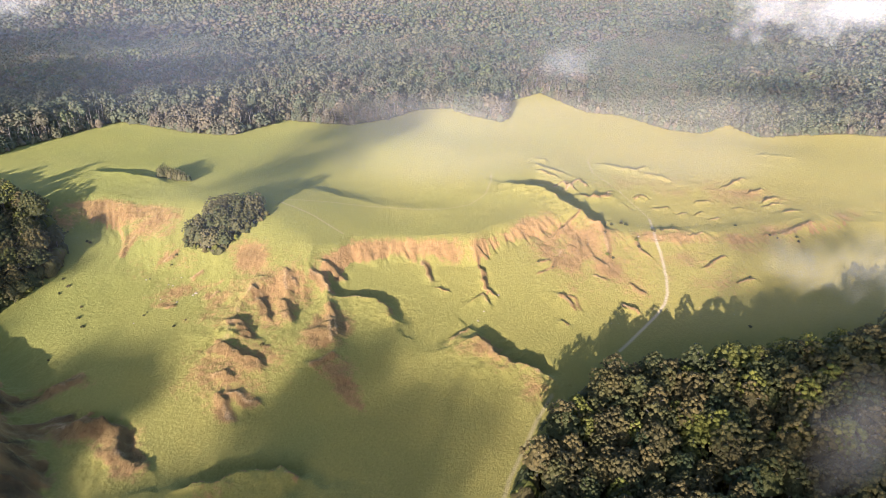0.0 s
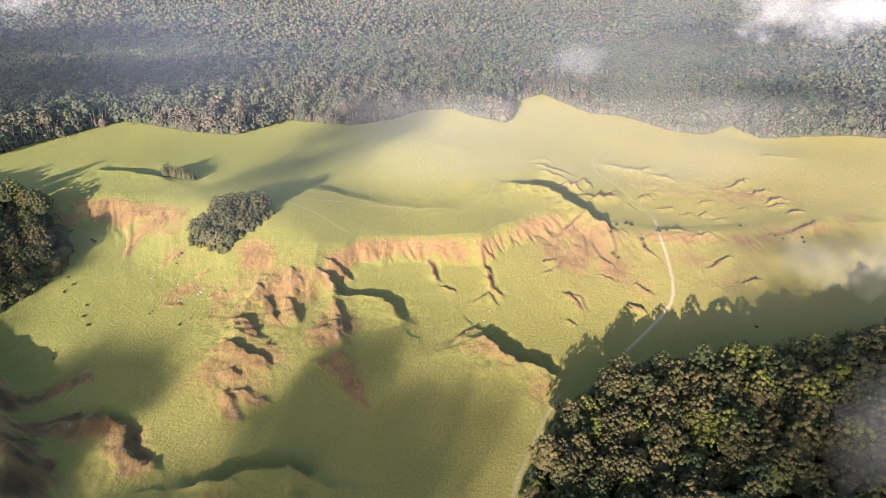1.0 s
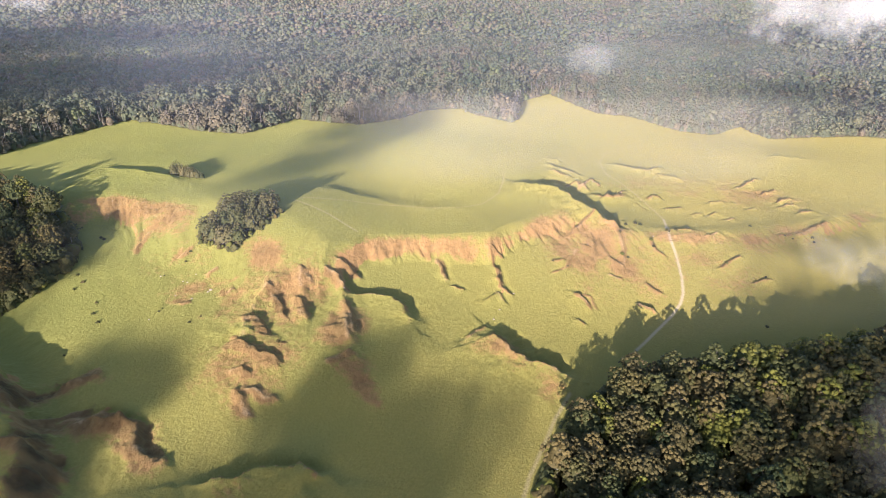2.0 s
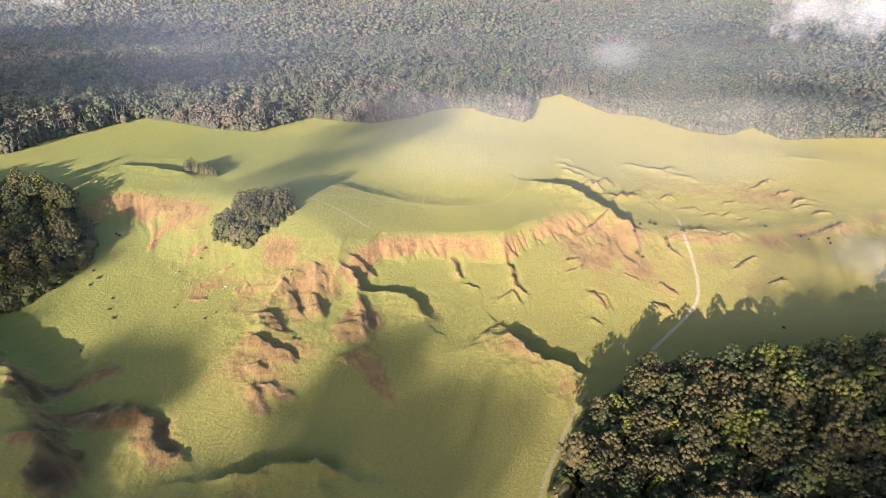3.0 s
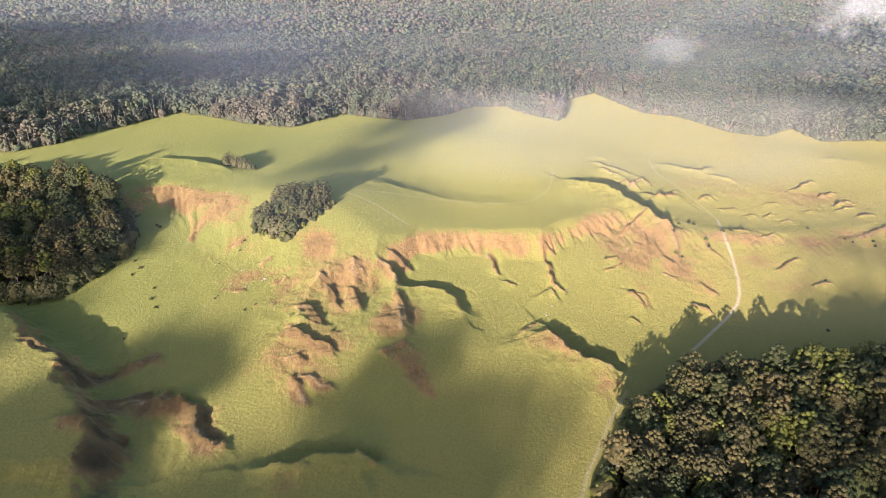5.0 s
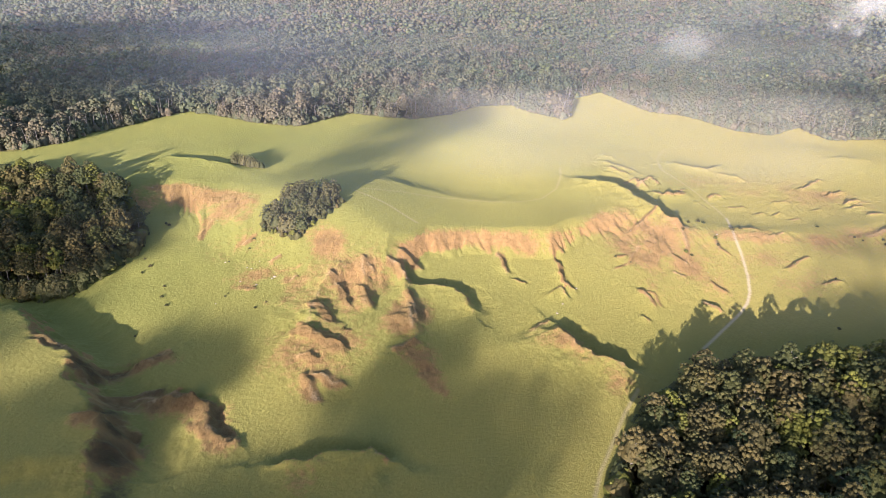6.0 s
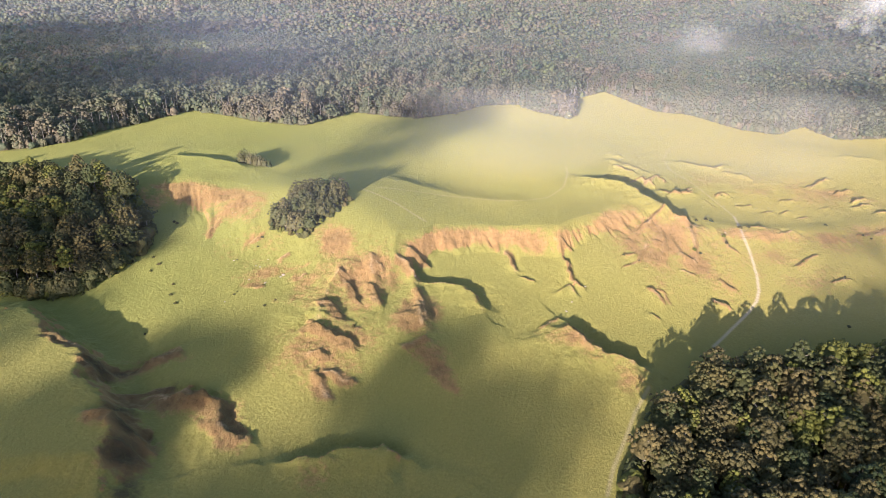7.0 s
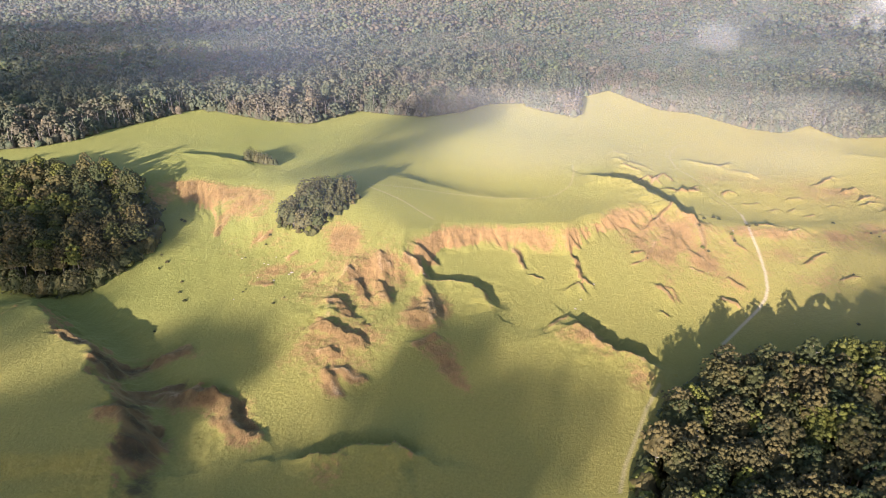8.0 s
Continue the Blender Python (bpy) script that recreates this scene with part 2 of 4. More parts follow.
def dark_patch(cx, cy, rx, ry, turn=0.0, strength=0.9):
    """A near-black brown patch on a gully's floor."""
    FORMS.append(("dark_patch", ((cx, cy),), turn, rx, ry, strength))


# -- relief --
# fins of the eroded spur
ridge(1.3, 7, 3, (-121, 384), (-113, 381), (-106, 376))
ridge(1.4, 8, 3, (-114, 377), (-107, 368), (-99, 350))
ridge(1.3, 6, 2.5, (-102, 403), (-96, 395), (-90, 387))
ridge(1.7, 8, 3, (-100, 376), (-95, 371), (-87, 350))
ridge(1.7, 9, 3.4, (-126, 350), (-118, 352), (-103, 332))
ridge(2.3, 12, 4.5, (-127, 320), (-121, 327), (-107, 319), (-93, 305))
ridge(1.4, 8, 3, (-120, 304), (-114, 307), (-106, 297))
ridge(1.4, 8, 3.4, (-112, 290), (-104, 292), (-90, 284))
ridge(1.4, 8, 3, (-116, 292), (-109, 284), (-101, 272))
ridge(1.0, 4, 2, (-100, 330), (-95, 328))
# spur and bowl below the brow
ridge(3.1, 9, 3.8, (-85, 402), (-77, 399), (-70, 385))
ridge(4.2, 24, 7, (-70, 381), (-53, 382), (-38, 377), (-26, 355), soil=0.35)
ridge(2.7, 6, 3.4, (-80, 411), (-70, 411), (-64, 403))
ridge(2, 10, 3.4, (-72, 313), (-65, 317), (-58, 326), soil=0.7)
ridge(1.4, 8, 3.4, (-69, 376), (-64, 359), (-60, 338), soil=0.9)
# gully in front of the brow
ridge(2.2, 7, 3, (3, 340), (10, 350), (17, 359), soil=0.5)
ridge(7, 26, 7, (17, 353), (22, 344), (27, 328), (35, 321), (46, 319), (52, 314), (62, 311), soil=0.5)
ridge(2, 4, 2.5, (22, 433), (31, 427))
ridge(2.4, 5, 2.5, (22, 427), (26, 412), (28, 396), (35, 386))
ridge(1.7, 5, 2.5, (14, 381), (25, 390), (29, 378), soil=0.4)
ridge(2.4, 5, 2.5, (-15, 429), (-11, 421), (-7, 405))
ridge(1.4, 4, 2.1, (-6, 400), (4, 395))
# eastern scarps
ridge(2, 6, 2.5, (71, 393), (77, 387), (83, 377))
ridge(1.7, 5, 2.1, (101, 432), (112, 422))
ridge(2, 6, 2.5, (122, 409), (131, 398))
ridge(2, 6, 3, (111, 389), (124, 382))
ridge(2, 5, 2.5, (136, 456), (137, 441), (144, 434))
ridge(2, 5, 2.1, (78, 456), (89, 467), (104, 482))
ridge(1.4, 4, 2.1, (64, 423), (73, 427))
ridge(1.4, 4, 2.1, (86, 444), (91, 439))
ridge(1.7, 5, 2.1, (109, 471), (114, 458))
# great notch in the upper land
ridge(7, 22, 10, (50, 555), (60, 540), (79, 528), (88, 508), (100, 479), (106, 467), (112, 458), (128, 459), soil=0.25)
ridge(2.3, 8, 3.4, (81, 615), (96, 592), (109, 582), soil=0.4)
ridge(1.7, 6, 2.5, (83, 635), (98, 624), soil=0.3)
ridge(2.3, 6, 3, (100, 544), (116, 569), (119, 552))
ridge(2.8, 7, 3.4, (106, 534), (123, 525), (139, 540))
ridge(3.2, 9, 3.8, (143, 626), (162, 608), (174, 602), (192, 627), soil=0.4)
ridge(2.0, 7, 3, (181, 597), (198, 578), soil=0.4)
# slips on the eastern upland
ridge(2.0, 5, 2.5, (154, 532), (163, 542), (167, 534))
ridge(1.7, 5, 2.1, (164, 517), (179, 520))
ridge(1.7, 5, 2.1, (180, 505), (191, 507))
ridge(1.7, 5, 2.1, (201, 526), (215, 528), soil=0.5)
ridge(2.3, 6, 3, (234, 553), (263, 582))
ridge(2.0, 5, 2.5, (249, 540), (266, 550))
ridge(2.0, 5, 2.5, (252, 519), (270, 531))
ridge(1.7, 5, 2.1, (248, 510), (267, 516))
ridge(1.7, 5, 2.1, (258, 495), (273, 501))
ridge(2, 14, 3.4, (299, 652), (320, 653), (339, 650), soil=0.1)
ridge(2.7, 9, 4.2, (239, 460), (258, 468), (275, 478))
ridge(1.7, 5, 2.5, (175, 422), (195, 437))
ridge(1.7, 5, 2.5, (192, 405), (206, 412))
ridge(1.4, 5, 2.5, (203, 492), (211, 495))
ridge(1.4, 5, 2.5, (155, 470), (173, 469))
ridge(1.4, 5, 2.5, (177, 459), (189, 467))
ridge(1.4, 5, 2.5, (229, 458), (240, 462))
# western hill and its ravine
ridge(11, 170, 17, (-326, 331), (-297, 337), (-285, 328), (-257, 304), (-232, 288), (-223, 270), (-211, 259), (-197, 248), (-188, 227), (-184, 211), (-174, 194), soil=0.12)
ridge(6, 28, 6, (-119, 231), (-97, 233), (-90, 238), (-71, 239), (-60, 238), soil=0.25)
# bare earth
earth(-229, 471, 40, 10, -10, 1.2)
earth(-200, 453, 17, 14, 0, 1.1)
earth(-215, 449, 5, 16, -20, 0.7)
earth(-125, 411, 26, 12, -35, 1.0)
earth(-117, 370, 30, 30, 0, 0.78)
earth(-112, 312, 28, 28, 20, 0.85)
earth(-97, 384, 18, 30, 0, 0.75)
earth(-66, 344, 13, 20, 0, 1.1)
earth(-57, 313, 9, 12, 20, 0.95)
earth(-50, 299, 6, 14, 25, 0.95)
earth(-44, 291, 4, 10, 30, 0.7)
earth(-163, 387, 26, 10, 20, 0.65)
earth(22, 334, 24, 14, -35, 0.8)
earth(46, 303, 9, 13, 0, 0.6)
earth(89, 440, 26, 26, 0, 1.0)
earth(109, 422, 30, 18, -30, 0.8)
earth(82, 398, 18, 12, -30, 0.5)
earth(126, 403, 14, 8, -30, 0.5)
earth(186, 457, 80, 8, 0, 0.8)
earth(133, 589, 26, 14, 0, 0.3)
earth(195, 601, 26, 12, 0, 0.3)
earth(235, 541, 80, 32, -30, 0.55)
earth(142, 885, 20, 20, 0, 0.35)
earth(-103, 222, 16, 14, 0, 0.4)
earth(-173, 268, 30, 10, 0, 0.7)
# wheel tracks
track(0.95, (157, 494), (151, 458), (150, 432), (148, 414), (145, 400), (141, 391), (134, 382), (119, 366), (103, 347), pale=0.62)
track(0.8, (157, 494), (155, 511), (150, 533), (142, 567), (133, 596), (136, 634), (151, 671), (177, 689), pale=0.22)
track(0.9, (57, 301), (47, 283), (38, 262), (30, 244), (25, 228), pale=0.28)
track(0.8, (-118, 478), (-91, 463), (-69, 445), pale=0.3)
track(0.8, (-117, 484), (-79, 496), (-40, 503), (-2, 501), (20, 509), (34, 530), (41, 565), (42, 587), pale=0.2)
# folds of the upper land
ridge(1.3, 34, 24, (-125, 517), (-90, 515), (-54, 506), (-15, 502), (21, 496), soil=0.0)
ridge(3.2, 30, 14, (-293, 499), (-282, 533), (-252, 533), (-212, 522), soil=0.0)
# spines of the spurs
ridge(3.5, 16, 13, (-112, 396), (-120, 380), (-122, 353), (-120, 323), soil=0.3)
ridge(2.5, 9, 8, (-100, 401), (-96, 380), (-92, 353), soil=0.3)
ridge(2.6, 11, 9, (-81, 405), (-71, 385), (-65, 347), (-60, 321), soil=0.3)
# banks of the western ravine
ridge(2.6, 9, 3.5, (-207, 293), (-196, 301), (-189, 310), soil=1.0)
ridge(3.2, 12, 4, (-191, 265), (-180, 271), (-169, 272), (-158, 267), (-150, 256), (-140, 246), (-130, 242), soil=1.0)
ridge(2.8, 10, 4, (-208, 242), (-197, 244), (-183, 240), (-169, 233), soil=1.0)
earth(-194, 301, 16, 7, 20, 0.8)
earth(-146, 258, 9, 14, 30, 1.0)
earth(-180, 272, 18, 6, 0, 0.9)
earth(-184, 239, 18, 7, 0, 0.9)
# worn streaks on the western slope
earth(-215, 441, 3, 13, -25, 0.85)
earth(-213, 451, 3, 10, -25, 0.8)
earth(-185, 419, 3, 9, -30, 0.7)
earth(-179, 422, 2.5, 10, -30, 0.8)
earth(-158, 400, 3, 9, -30, 0.7)
earth(-145, 384, 4, 9, -35, 0.75)
earth(-170, 374, 9, 4, 10, 0.8)
earth(-151, 356, 5, 3, 0, 0.7)
earth(-139, 398, 3, 12, -40, 0.7)
earth(-133, 405, 3, 12, -40, 0.7)
earth(-239, 461, 3, 10, -15, 0.7)
earth(-141, 358, 5, 8, -35, 0.6)
ridge(1.0, 4, 2, (-217, 423), (-215, 437), (-213, 449), soil=0.9)
ridge(1.0, 4, 2, (-185, 417), (-179, 422))
ridge(1.0, 4, 2, (-162, 400), (-154, 406), soil=0.7)
ridge(1.0, 4, 2, (-147, 380), (-138, 385), soil=0.7)
ridge(0.9, 3, 2, (-169, 370), (-162, 375))
ridge(0.9, 3, 2, (61, 411), (73, 418), soil=0.7)
ridge(1.2, 4, 2.5, (99, 413), (108, 409), soil=0.7)
ridge(1.2, 4, 2.5, (70, 369), (76, 364), soil=0.5)
ridge(1.4, 4, 2.5, (194, 501), (201, 509), soil=0.5)
ridge(1.4, 4, 2.5, (226, 509), (233, 512), soil=0.5)
ridge(1.4, 4, 2.5, (143, 523), (147, 510), soil=0.5)
cut(3.0, 13, (74, 571), (93, 556), (103, 530), soil=0.05)
ridge(2.6, 6, 3, (83, 594), (91, 578), (98, 573), soil=0.6)
ridge(2.6, 6, 3, (88, 553), (102, 562), (108, 543))
ridge(2.3, 6, 3, (113, 520), (128, 534), (140, 548), soil=0.7)
cut(1.4, 4, (-261, 305), (-247, 296), (-224, 290), soil=0.8)
cut(1.2, 4, (-226, 291), (-214, 289), (-204, 296), soil=0.7)
cut(1.6, 6, (-194, 250), (-186, 244), (-176, 246), soil=0.8)
cut(1.6, 5, (-154, 270), (-146, 255), (-135, 245), soil=0.9)
earth(-190, 250, 12, 7, 20, 0.75)
earth(-180, 226, 13, 13, 0, 0.75)
earth(-222, 280, 14, 7, -30, 0.6)
earth(-256, 303, 16, 6, -35, 0.7)
earth(-160, 262, 9, 8, 0, 0.8)
earth(-257, 479, 26, 4, 5, 1.1)
earth(-205, 456, 9, 16, -25, 1.2)
earth(-191, 443, 7, 10, -25, 1.0)
earth(-217, 287, 14, 7, 10, 0.75)
earth(-201, 301, 18, 4, 10, 0.9)
earth(-199, 267, 20, 6, 0, 0.85)
earth(-190, 249, 11, 9, 20, 0.8)
earth(-180, 222, 10, 15, -15, 0.85)
earth(-98, 225, 10, 12, -25, 0.75)
ridge(1.6, 6, 3, (-215, 289), (-204, 294), (-194, 299), (-186, 306))
ridge(1.8, 6, 3, (-195, 271), (-184, 274), (-170, 274), (-158, 269))
ridge(1.2, 4, 2, (-262, 309), (-254, 305), (-246, 297))
ridge(1.2, 4, 2, (-250, 300), (-240, 296), (-230, 291))
ridge(1.5, 5, 2.5, (-232, 283), (-222, 281), (-214, 274))
ridge(1.5, 5, 2.5, (-208, 270), (-198, 273), (-190, 278), (-180, 279))
ridge(1.8, 5, 2.5, (-192, 240), (-184, 240), (-177, 246))
ridge(1.5, 5, 2.5, (-188, 228), (-180, 230), (-172, 226))
earth(199, 570, 90, 40, 0, 0.45)
earth(164, 423, 70, 36, 0, 0.48)
earth(108, 418, 55, 40, 0, 0.48)
# scarp below the eastern brow
ridge(1.6, 5, 2.5, (77, 453), (83, 461), (90, 470), (100, 475), soil=0.9)
ridge(1.5, 5, 2.5, (113, 461), (114, 443), (112, 426), soil=0.9)
ridge(1.2, 4, 2.2, (98, 449), (101, 441), (103, 432))
ridge(1.2, 4, 2.2, (82, 441), (76, 427), (71, 415))
ridge(1.2, 4, 2.2, (72, 394), (82, 389), (86, 378), soil=0.6)
ridge(1.2, 4, 2.2, (94, 460), (94, 447), (93, 435))
earth(93, 455, 22, 16, 0, 1.0)
earth(-221, 467, 24, 7, -5, 1.1)
earth(-198, 458, 16, 8, -12, 1.1)
earth(-203, 448, 8, 12, -15, 1.0)
earth(214, 450, 60, 25, 0, 0.45)
earth(-184, 418, 60, 50, 0, 0.3)
# dark patches on the floor of the western ravine
dark_patch(-250, 299, 15, 4, -35)
dark_patch(-224, 286, 12, 7, -30)
dark_patch(-211, 291, 11, 4, 20)
dark_patch(-197, 302, 9, 3, 25, 0.7)
dark_patch(-195, 254, 9, 8, 0)
dark_patch(-190, 277, 13, 4, 15, 0.8)
dark_patch(-186, 241, 10, 5, 10)
dark_patch(-181, 226, 11, 10, 0)
dark_patch(-175, 208, 9, 14, 0)
dark_patch(-151, 259, 4, 9, 25)
dark_patch(-143, 251, 7, 4, -35)
# -- end of relief --


def height(x, y, soil=False):
    x, y = np.asarray(x, float), np.asarray(y, float)
    shape = x.shape
    x, y = x.ravel(), y.ravel()
    h, d, rill, crack = base(x, y)
    worn, rim, dark_mask = np.zeros(len(x)), np.zeros(len(x)), np.zeros(len(x))
    fringe = 4.5 + 11.0 * np.clip(0.35 + 0.9 * wave(x + 0.35 * y, 0.12 * y, 6.5, 61, 2), 0, 1) * step(-0.6, 0.5, wave(x, y, 40, 63, 2))
    patchy = step(-0.5, 0.5, wave(x, y, 34, 77, 3) + 0.25)
    bare = np.exp(-((d + 5.5) / np.where(d > -5.5, 9.0, fringe)) ** 2) * (0.15 + 0.75 * patchy) * (0.8 + 0.45 * rill) * np.interp(x, (-420, -300, -270, -215, -190, -120, -90, -60, 100, 130, 300), (0.0, 0.0, 0.95, 0.9, 0.1, 0.2, 0.8, 1.0, 0.95, 0.7, 0.6))
    top = bare * np.clip(crack * 2.5 + 0.25, 0, 1) * step(-16, -7, d)
    wx, wy = x + 1.6 * wave(x, y, 9, 21) + 0.8 * wave(x, y, 3.4, 23), y + 1.6 * wave(x, y, 9, 33) + 0.8 * wave(x, y, 3.4, 35)
    for kind, line, tall, near, far, strength in FORMS:
        px, py = [p[0] for p in line], [p[1] for p in line]
        m = 2.2 * max(near, far) + 4
        at = np.nonzero((x > min(px) - m) & (x < max(px) + m) & (y > min(py) - m) & (y < max(py) + m))[0]
        if not len(at):
            continue
        if kind in ("earth", "dark_patch"):
            c, n = math.cos(math.radians(tall)), math.sin(math.radians(tall))
            u, v = wx[at] - px[0], wy[at] - py[0]
            into = dark_mask if kind == "dark_patch" else bare
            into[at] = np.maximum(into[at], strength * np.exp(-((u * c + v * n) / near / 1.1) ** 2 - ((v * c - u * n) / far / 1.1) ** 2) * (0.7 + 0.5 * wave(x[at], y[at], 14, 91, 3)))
            continue
        if kind == "track":
            dist, side, a = line_dist(x[at], y[at], line)
            w = np.exp(-(dist / near) ** 4)
            worn[at] = np.maximum(worn[at], strength * w)
            h[at] -= tall * w
            continue
        big = 1.0 if max(near, far) < 12 else 2.2
        dist, side, a = line_dist(x[at] + big * (wx[at] - x[at]), y[at] + big * (wy[at] - y[at]), line)
        fade = np.minimum(1, np.minimum(a, 1 - a) * 5 + 0.15)
        # crests rise and fall
        uneven = np.clip(1.0 + 0.4 * wave(x[at], y[at], 12, 41, 2) + 0.2 * wave(x[at], y[at], 4.5, 43), 0.35, 1.4) if near < 20 else 1.0
        if kind == "cut":
            c = np.clip(1 - dist / near, 0, 1)
            h[at] -= tall * fade * step(0, 1, c)
            bare[at] = np.maximum(bare[at], strength * step(0.0, 0.35, c) * fade)
        else:
            q = np.where(side > 0, dist / far, dist / near)
            h[at] += tall * fade * uneven * np.where(side > 0, np.clip(1 - q, 0, 1) ** 1.5 - 0.35 * np.exp(-((q - 1.3) / 0.8) ** 2) * step(0, 0.6, q), (np.exp(-1.6 * q) if near < 100 else 1 - 0.2 * q) * (q < 2.2) * step(2.2, 1.2, q))
            spill = 2.4 if near > 12 else (0.75 if px[0] < -50 else 0.3) * near
            bare[at] = np.maximum(bare[at], strength * fade * np.where(side > 0, np.exp(-(dist / far / 1.2) ** 2), np.exp(-(dist / spill) ** 2)))
            if strength > 0.2:
                rim[at] = np.maximum(rim[at], fade * np.exp(-((dist - 0.2) / 0.7) ** 2) * step(-0.1, 0.45, wave(x[at], y[at], 7, 29, 2)))
    h = h + 26 * step(930, 1250, y) * wave(x, y, 240, 44, 2)
    h = h + np.clip(bare, 0, 1) * (1.4 * wave(x, y, 7, 55, 3) - 1.1 * np.abs(wave(x + 0.35 * y, y * 0.3, 4.2, 66, 3)) + 0.5 * wave(x, y, 2.6, 58, 2))
    umber = np.clip(bare - 0.8 * top, 0, 1)
    return [v.reshape(shape) for v in (h, bare, worn, umber, rim, dark_mask)] if soil else h.reshape(shape)


# -- end of land --


def mesh(name, verts, faces, mat, smooth=False):
    """A mesh from arrays; faces all have the same number of corners."""
    me = bpy.data.meshes.new(name)
    verts, faces = np.asarray(verts, np.float32), np.asarray(faces, np.int32)
    k = faces.shape[1]
    me.vertices.add(len(verts))
    me.vertices.foreach_set("co", verts.ravel())
    me.loops.add(faces.size)
    me.loops.foreach_set("vertex_index", faces.ravel())
    me.polygons.add(len(faces))
    me.polygons.foreach_set("loop_start", np.arange(0, faces.size, k, dtype=np.int32))
    me.update(calc_edges=True)
    if smooth:
        me.polygons.foreach_set("use_smooth", np.ones(len(faces), bool))
    me.materials.append(mat)
    return me


def attribute(me, name, values):
    me.attributes.new(name, "FLOAT", "POINT").data.foreach_set("value", np.asarray(values, np.float32))


def inside(x, y, poly):
    hit = np.zeros(np.shape(x), bool)
    for (ax, ay), (bx, by) in zip(poly, poly[1:] + poly[:1]):
        cross = ((ay > y) != (by > y)) & (x < (bx - ax) * (y - ay) / ((by - ay) or 1e-9) + ax)
        hit ^= cross
    return hit


# outlines of the woods
EAST_WOOD = [(27, 150), (31, 200), (38, 235), (48, 255), (57, 272), (66, 291), (78, 300), (96, 306), (121, 312), (158, 318), (195, 319), (248, 332), (420, 380), (420, 130)]
WEST_WOOD = [(-470, 470), (-397, 480), (-343, 478), (-303, 466), (-277, 453), (-256, 428), (-255, 405), (-260, 386), (-274, 362), (-303, 359), (-340, 360), (-470, 380)]
COPSE = [(-173, 430), (-147, 417), (-136, 431), (-123, 447), (-124, 456), (-150, 466), (-168, 450)]
FAR_WOOD = [(-462, 548), (-424, 568), (-405, 598), (-400, 640), (-383, 677), (-354, 754), (-317, 737), (-265, 709), (-216, 701), (-180, 776), (-103, 763), (-61, 796), (-30, 836), (11, 849), (30, 812), (68, 782),
            (84, 895), (131, 950), (175, 841), (213, 828), (249, 763), (283, 753), (334, 804), (344, 749), (397, 756), (448, 759), (486, 750), (700, 740), (2400, 3300), (-2400, 3300), (-900, 600)]


# ground
def spaced(*runs):
    out = [runs[0][0]]
    for a, b, n in runs:
        out += list(np.linspace(a, b, n + 1)[1:])
    return np.array(out)


gx = spaced((-4500, -1200, 16), (-1200, -420, 36), (-420, -300, 50), (-300, 300, 600), (300, 450, 60), (450, 1200, 36), (1200, 4500, 16))
gy = spaced((-4500, -200, 14), (-200, 160, 16), (160, 260, 90), (260, 500, 300), (500, 640, 110), (640, 950, 70), (950, 1500, 36), (1500, 4800, 26))
X, Y = np.meshgrid(gx, gy)
Z, bare, worn, umber, rim, dark_mask = height(X, Y, True)
slope = np.hypot(np.gradient(Z, gx, axis=1), np.gradient(Z, gy, axis=0))
bare = np.maximum(bare, step(0.8, 1.3, slope) * (Y > 100))
nx, ny = len(gx), len(gy)
idx = np.arange(nx * ny).reshape(ny, nx)
quads = np.stack([idx[:-1, :-1], idx[:-1, 1:], idx[1:, 1:], idx[1:, :-1]], -1).reshape(-1, 4)
me = mesh("ground", np.stack([X, Y, Z], -1).reshape(-1, 3), quads, GROUND, True)
attribute(me, "soil", bare.ravel())
attribute(me, "worn", worn.ravel())
attribute(me, "umber", umber.ravel())
attribute(me, "rim", rim.ravel())
attribute(me, "dark_mask", dark_mask.ravel())
attribute(me, "sward_tone", np.clip(0.5 + X / 480 * np.where(X < 0, step(250, 390, Y), 1) + 0.12 * wave(X, Y, 90, 51, 2), 0, 1).ravel())
woods = np.zeros(nx * ny, bool)
for wood in (EAST_WOOD, WEST_WOOD, COPSE, FAR_WOOD):
    woods |= inside(X.ravel(), Y.ravel(), wood)
attribute(me, "litter", woods)
tagged(new("ground", me), "rolling olive-green grassland with bare orange-brown eroded earth", "ground", kind="structure")


# trees
def leaf_sprays(rng, p, nrm, size):
    """Leaf sprays, one bent three-cornered blade each, at the points p, facing nrm."""
    n = len(p)
    nrm = nrm / np.linalg.norm(nrm, axis=1)[:, None]
    a = np.cross(nrm, rng.normal(size=(n, 3)))
    a /= np.linalg.norm(a, axis=1)[:, None]
    b = np.cross(nrm, a)
    s = size * rng.uniform(0.7, 1.4, (n, 1))
    corners = []
    for u, v in ((-1, -0.8), (1.1, -0.6), (0.1, 1.15)):
        corners.append(p + a * s * (u + rng.uniform(-0.3, 0.3, (n, 1))) + b * s * (v + rng.uniform(-0.3, 0.3, (n, 1))) + nrm * s * rng.uniform(-0.2, 0.2, (n, 1)))
    return np.stack(corners, 1).reshape(-1, 3), np.arange(3 * n).reshape(-1, 3)


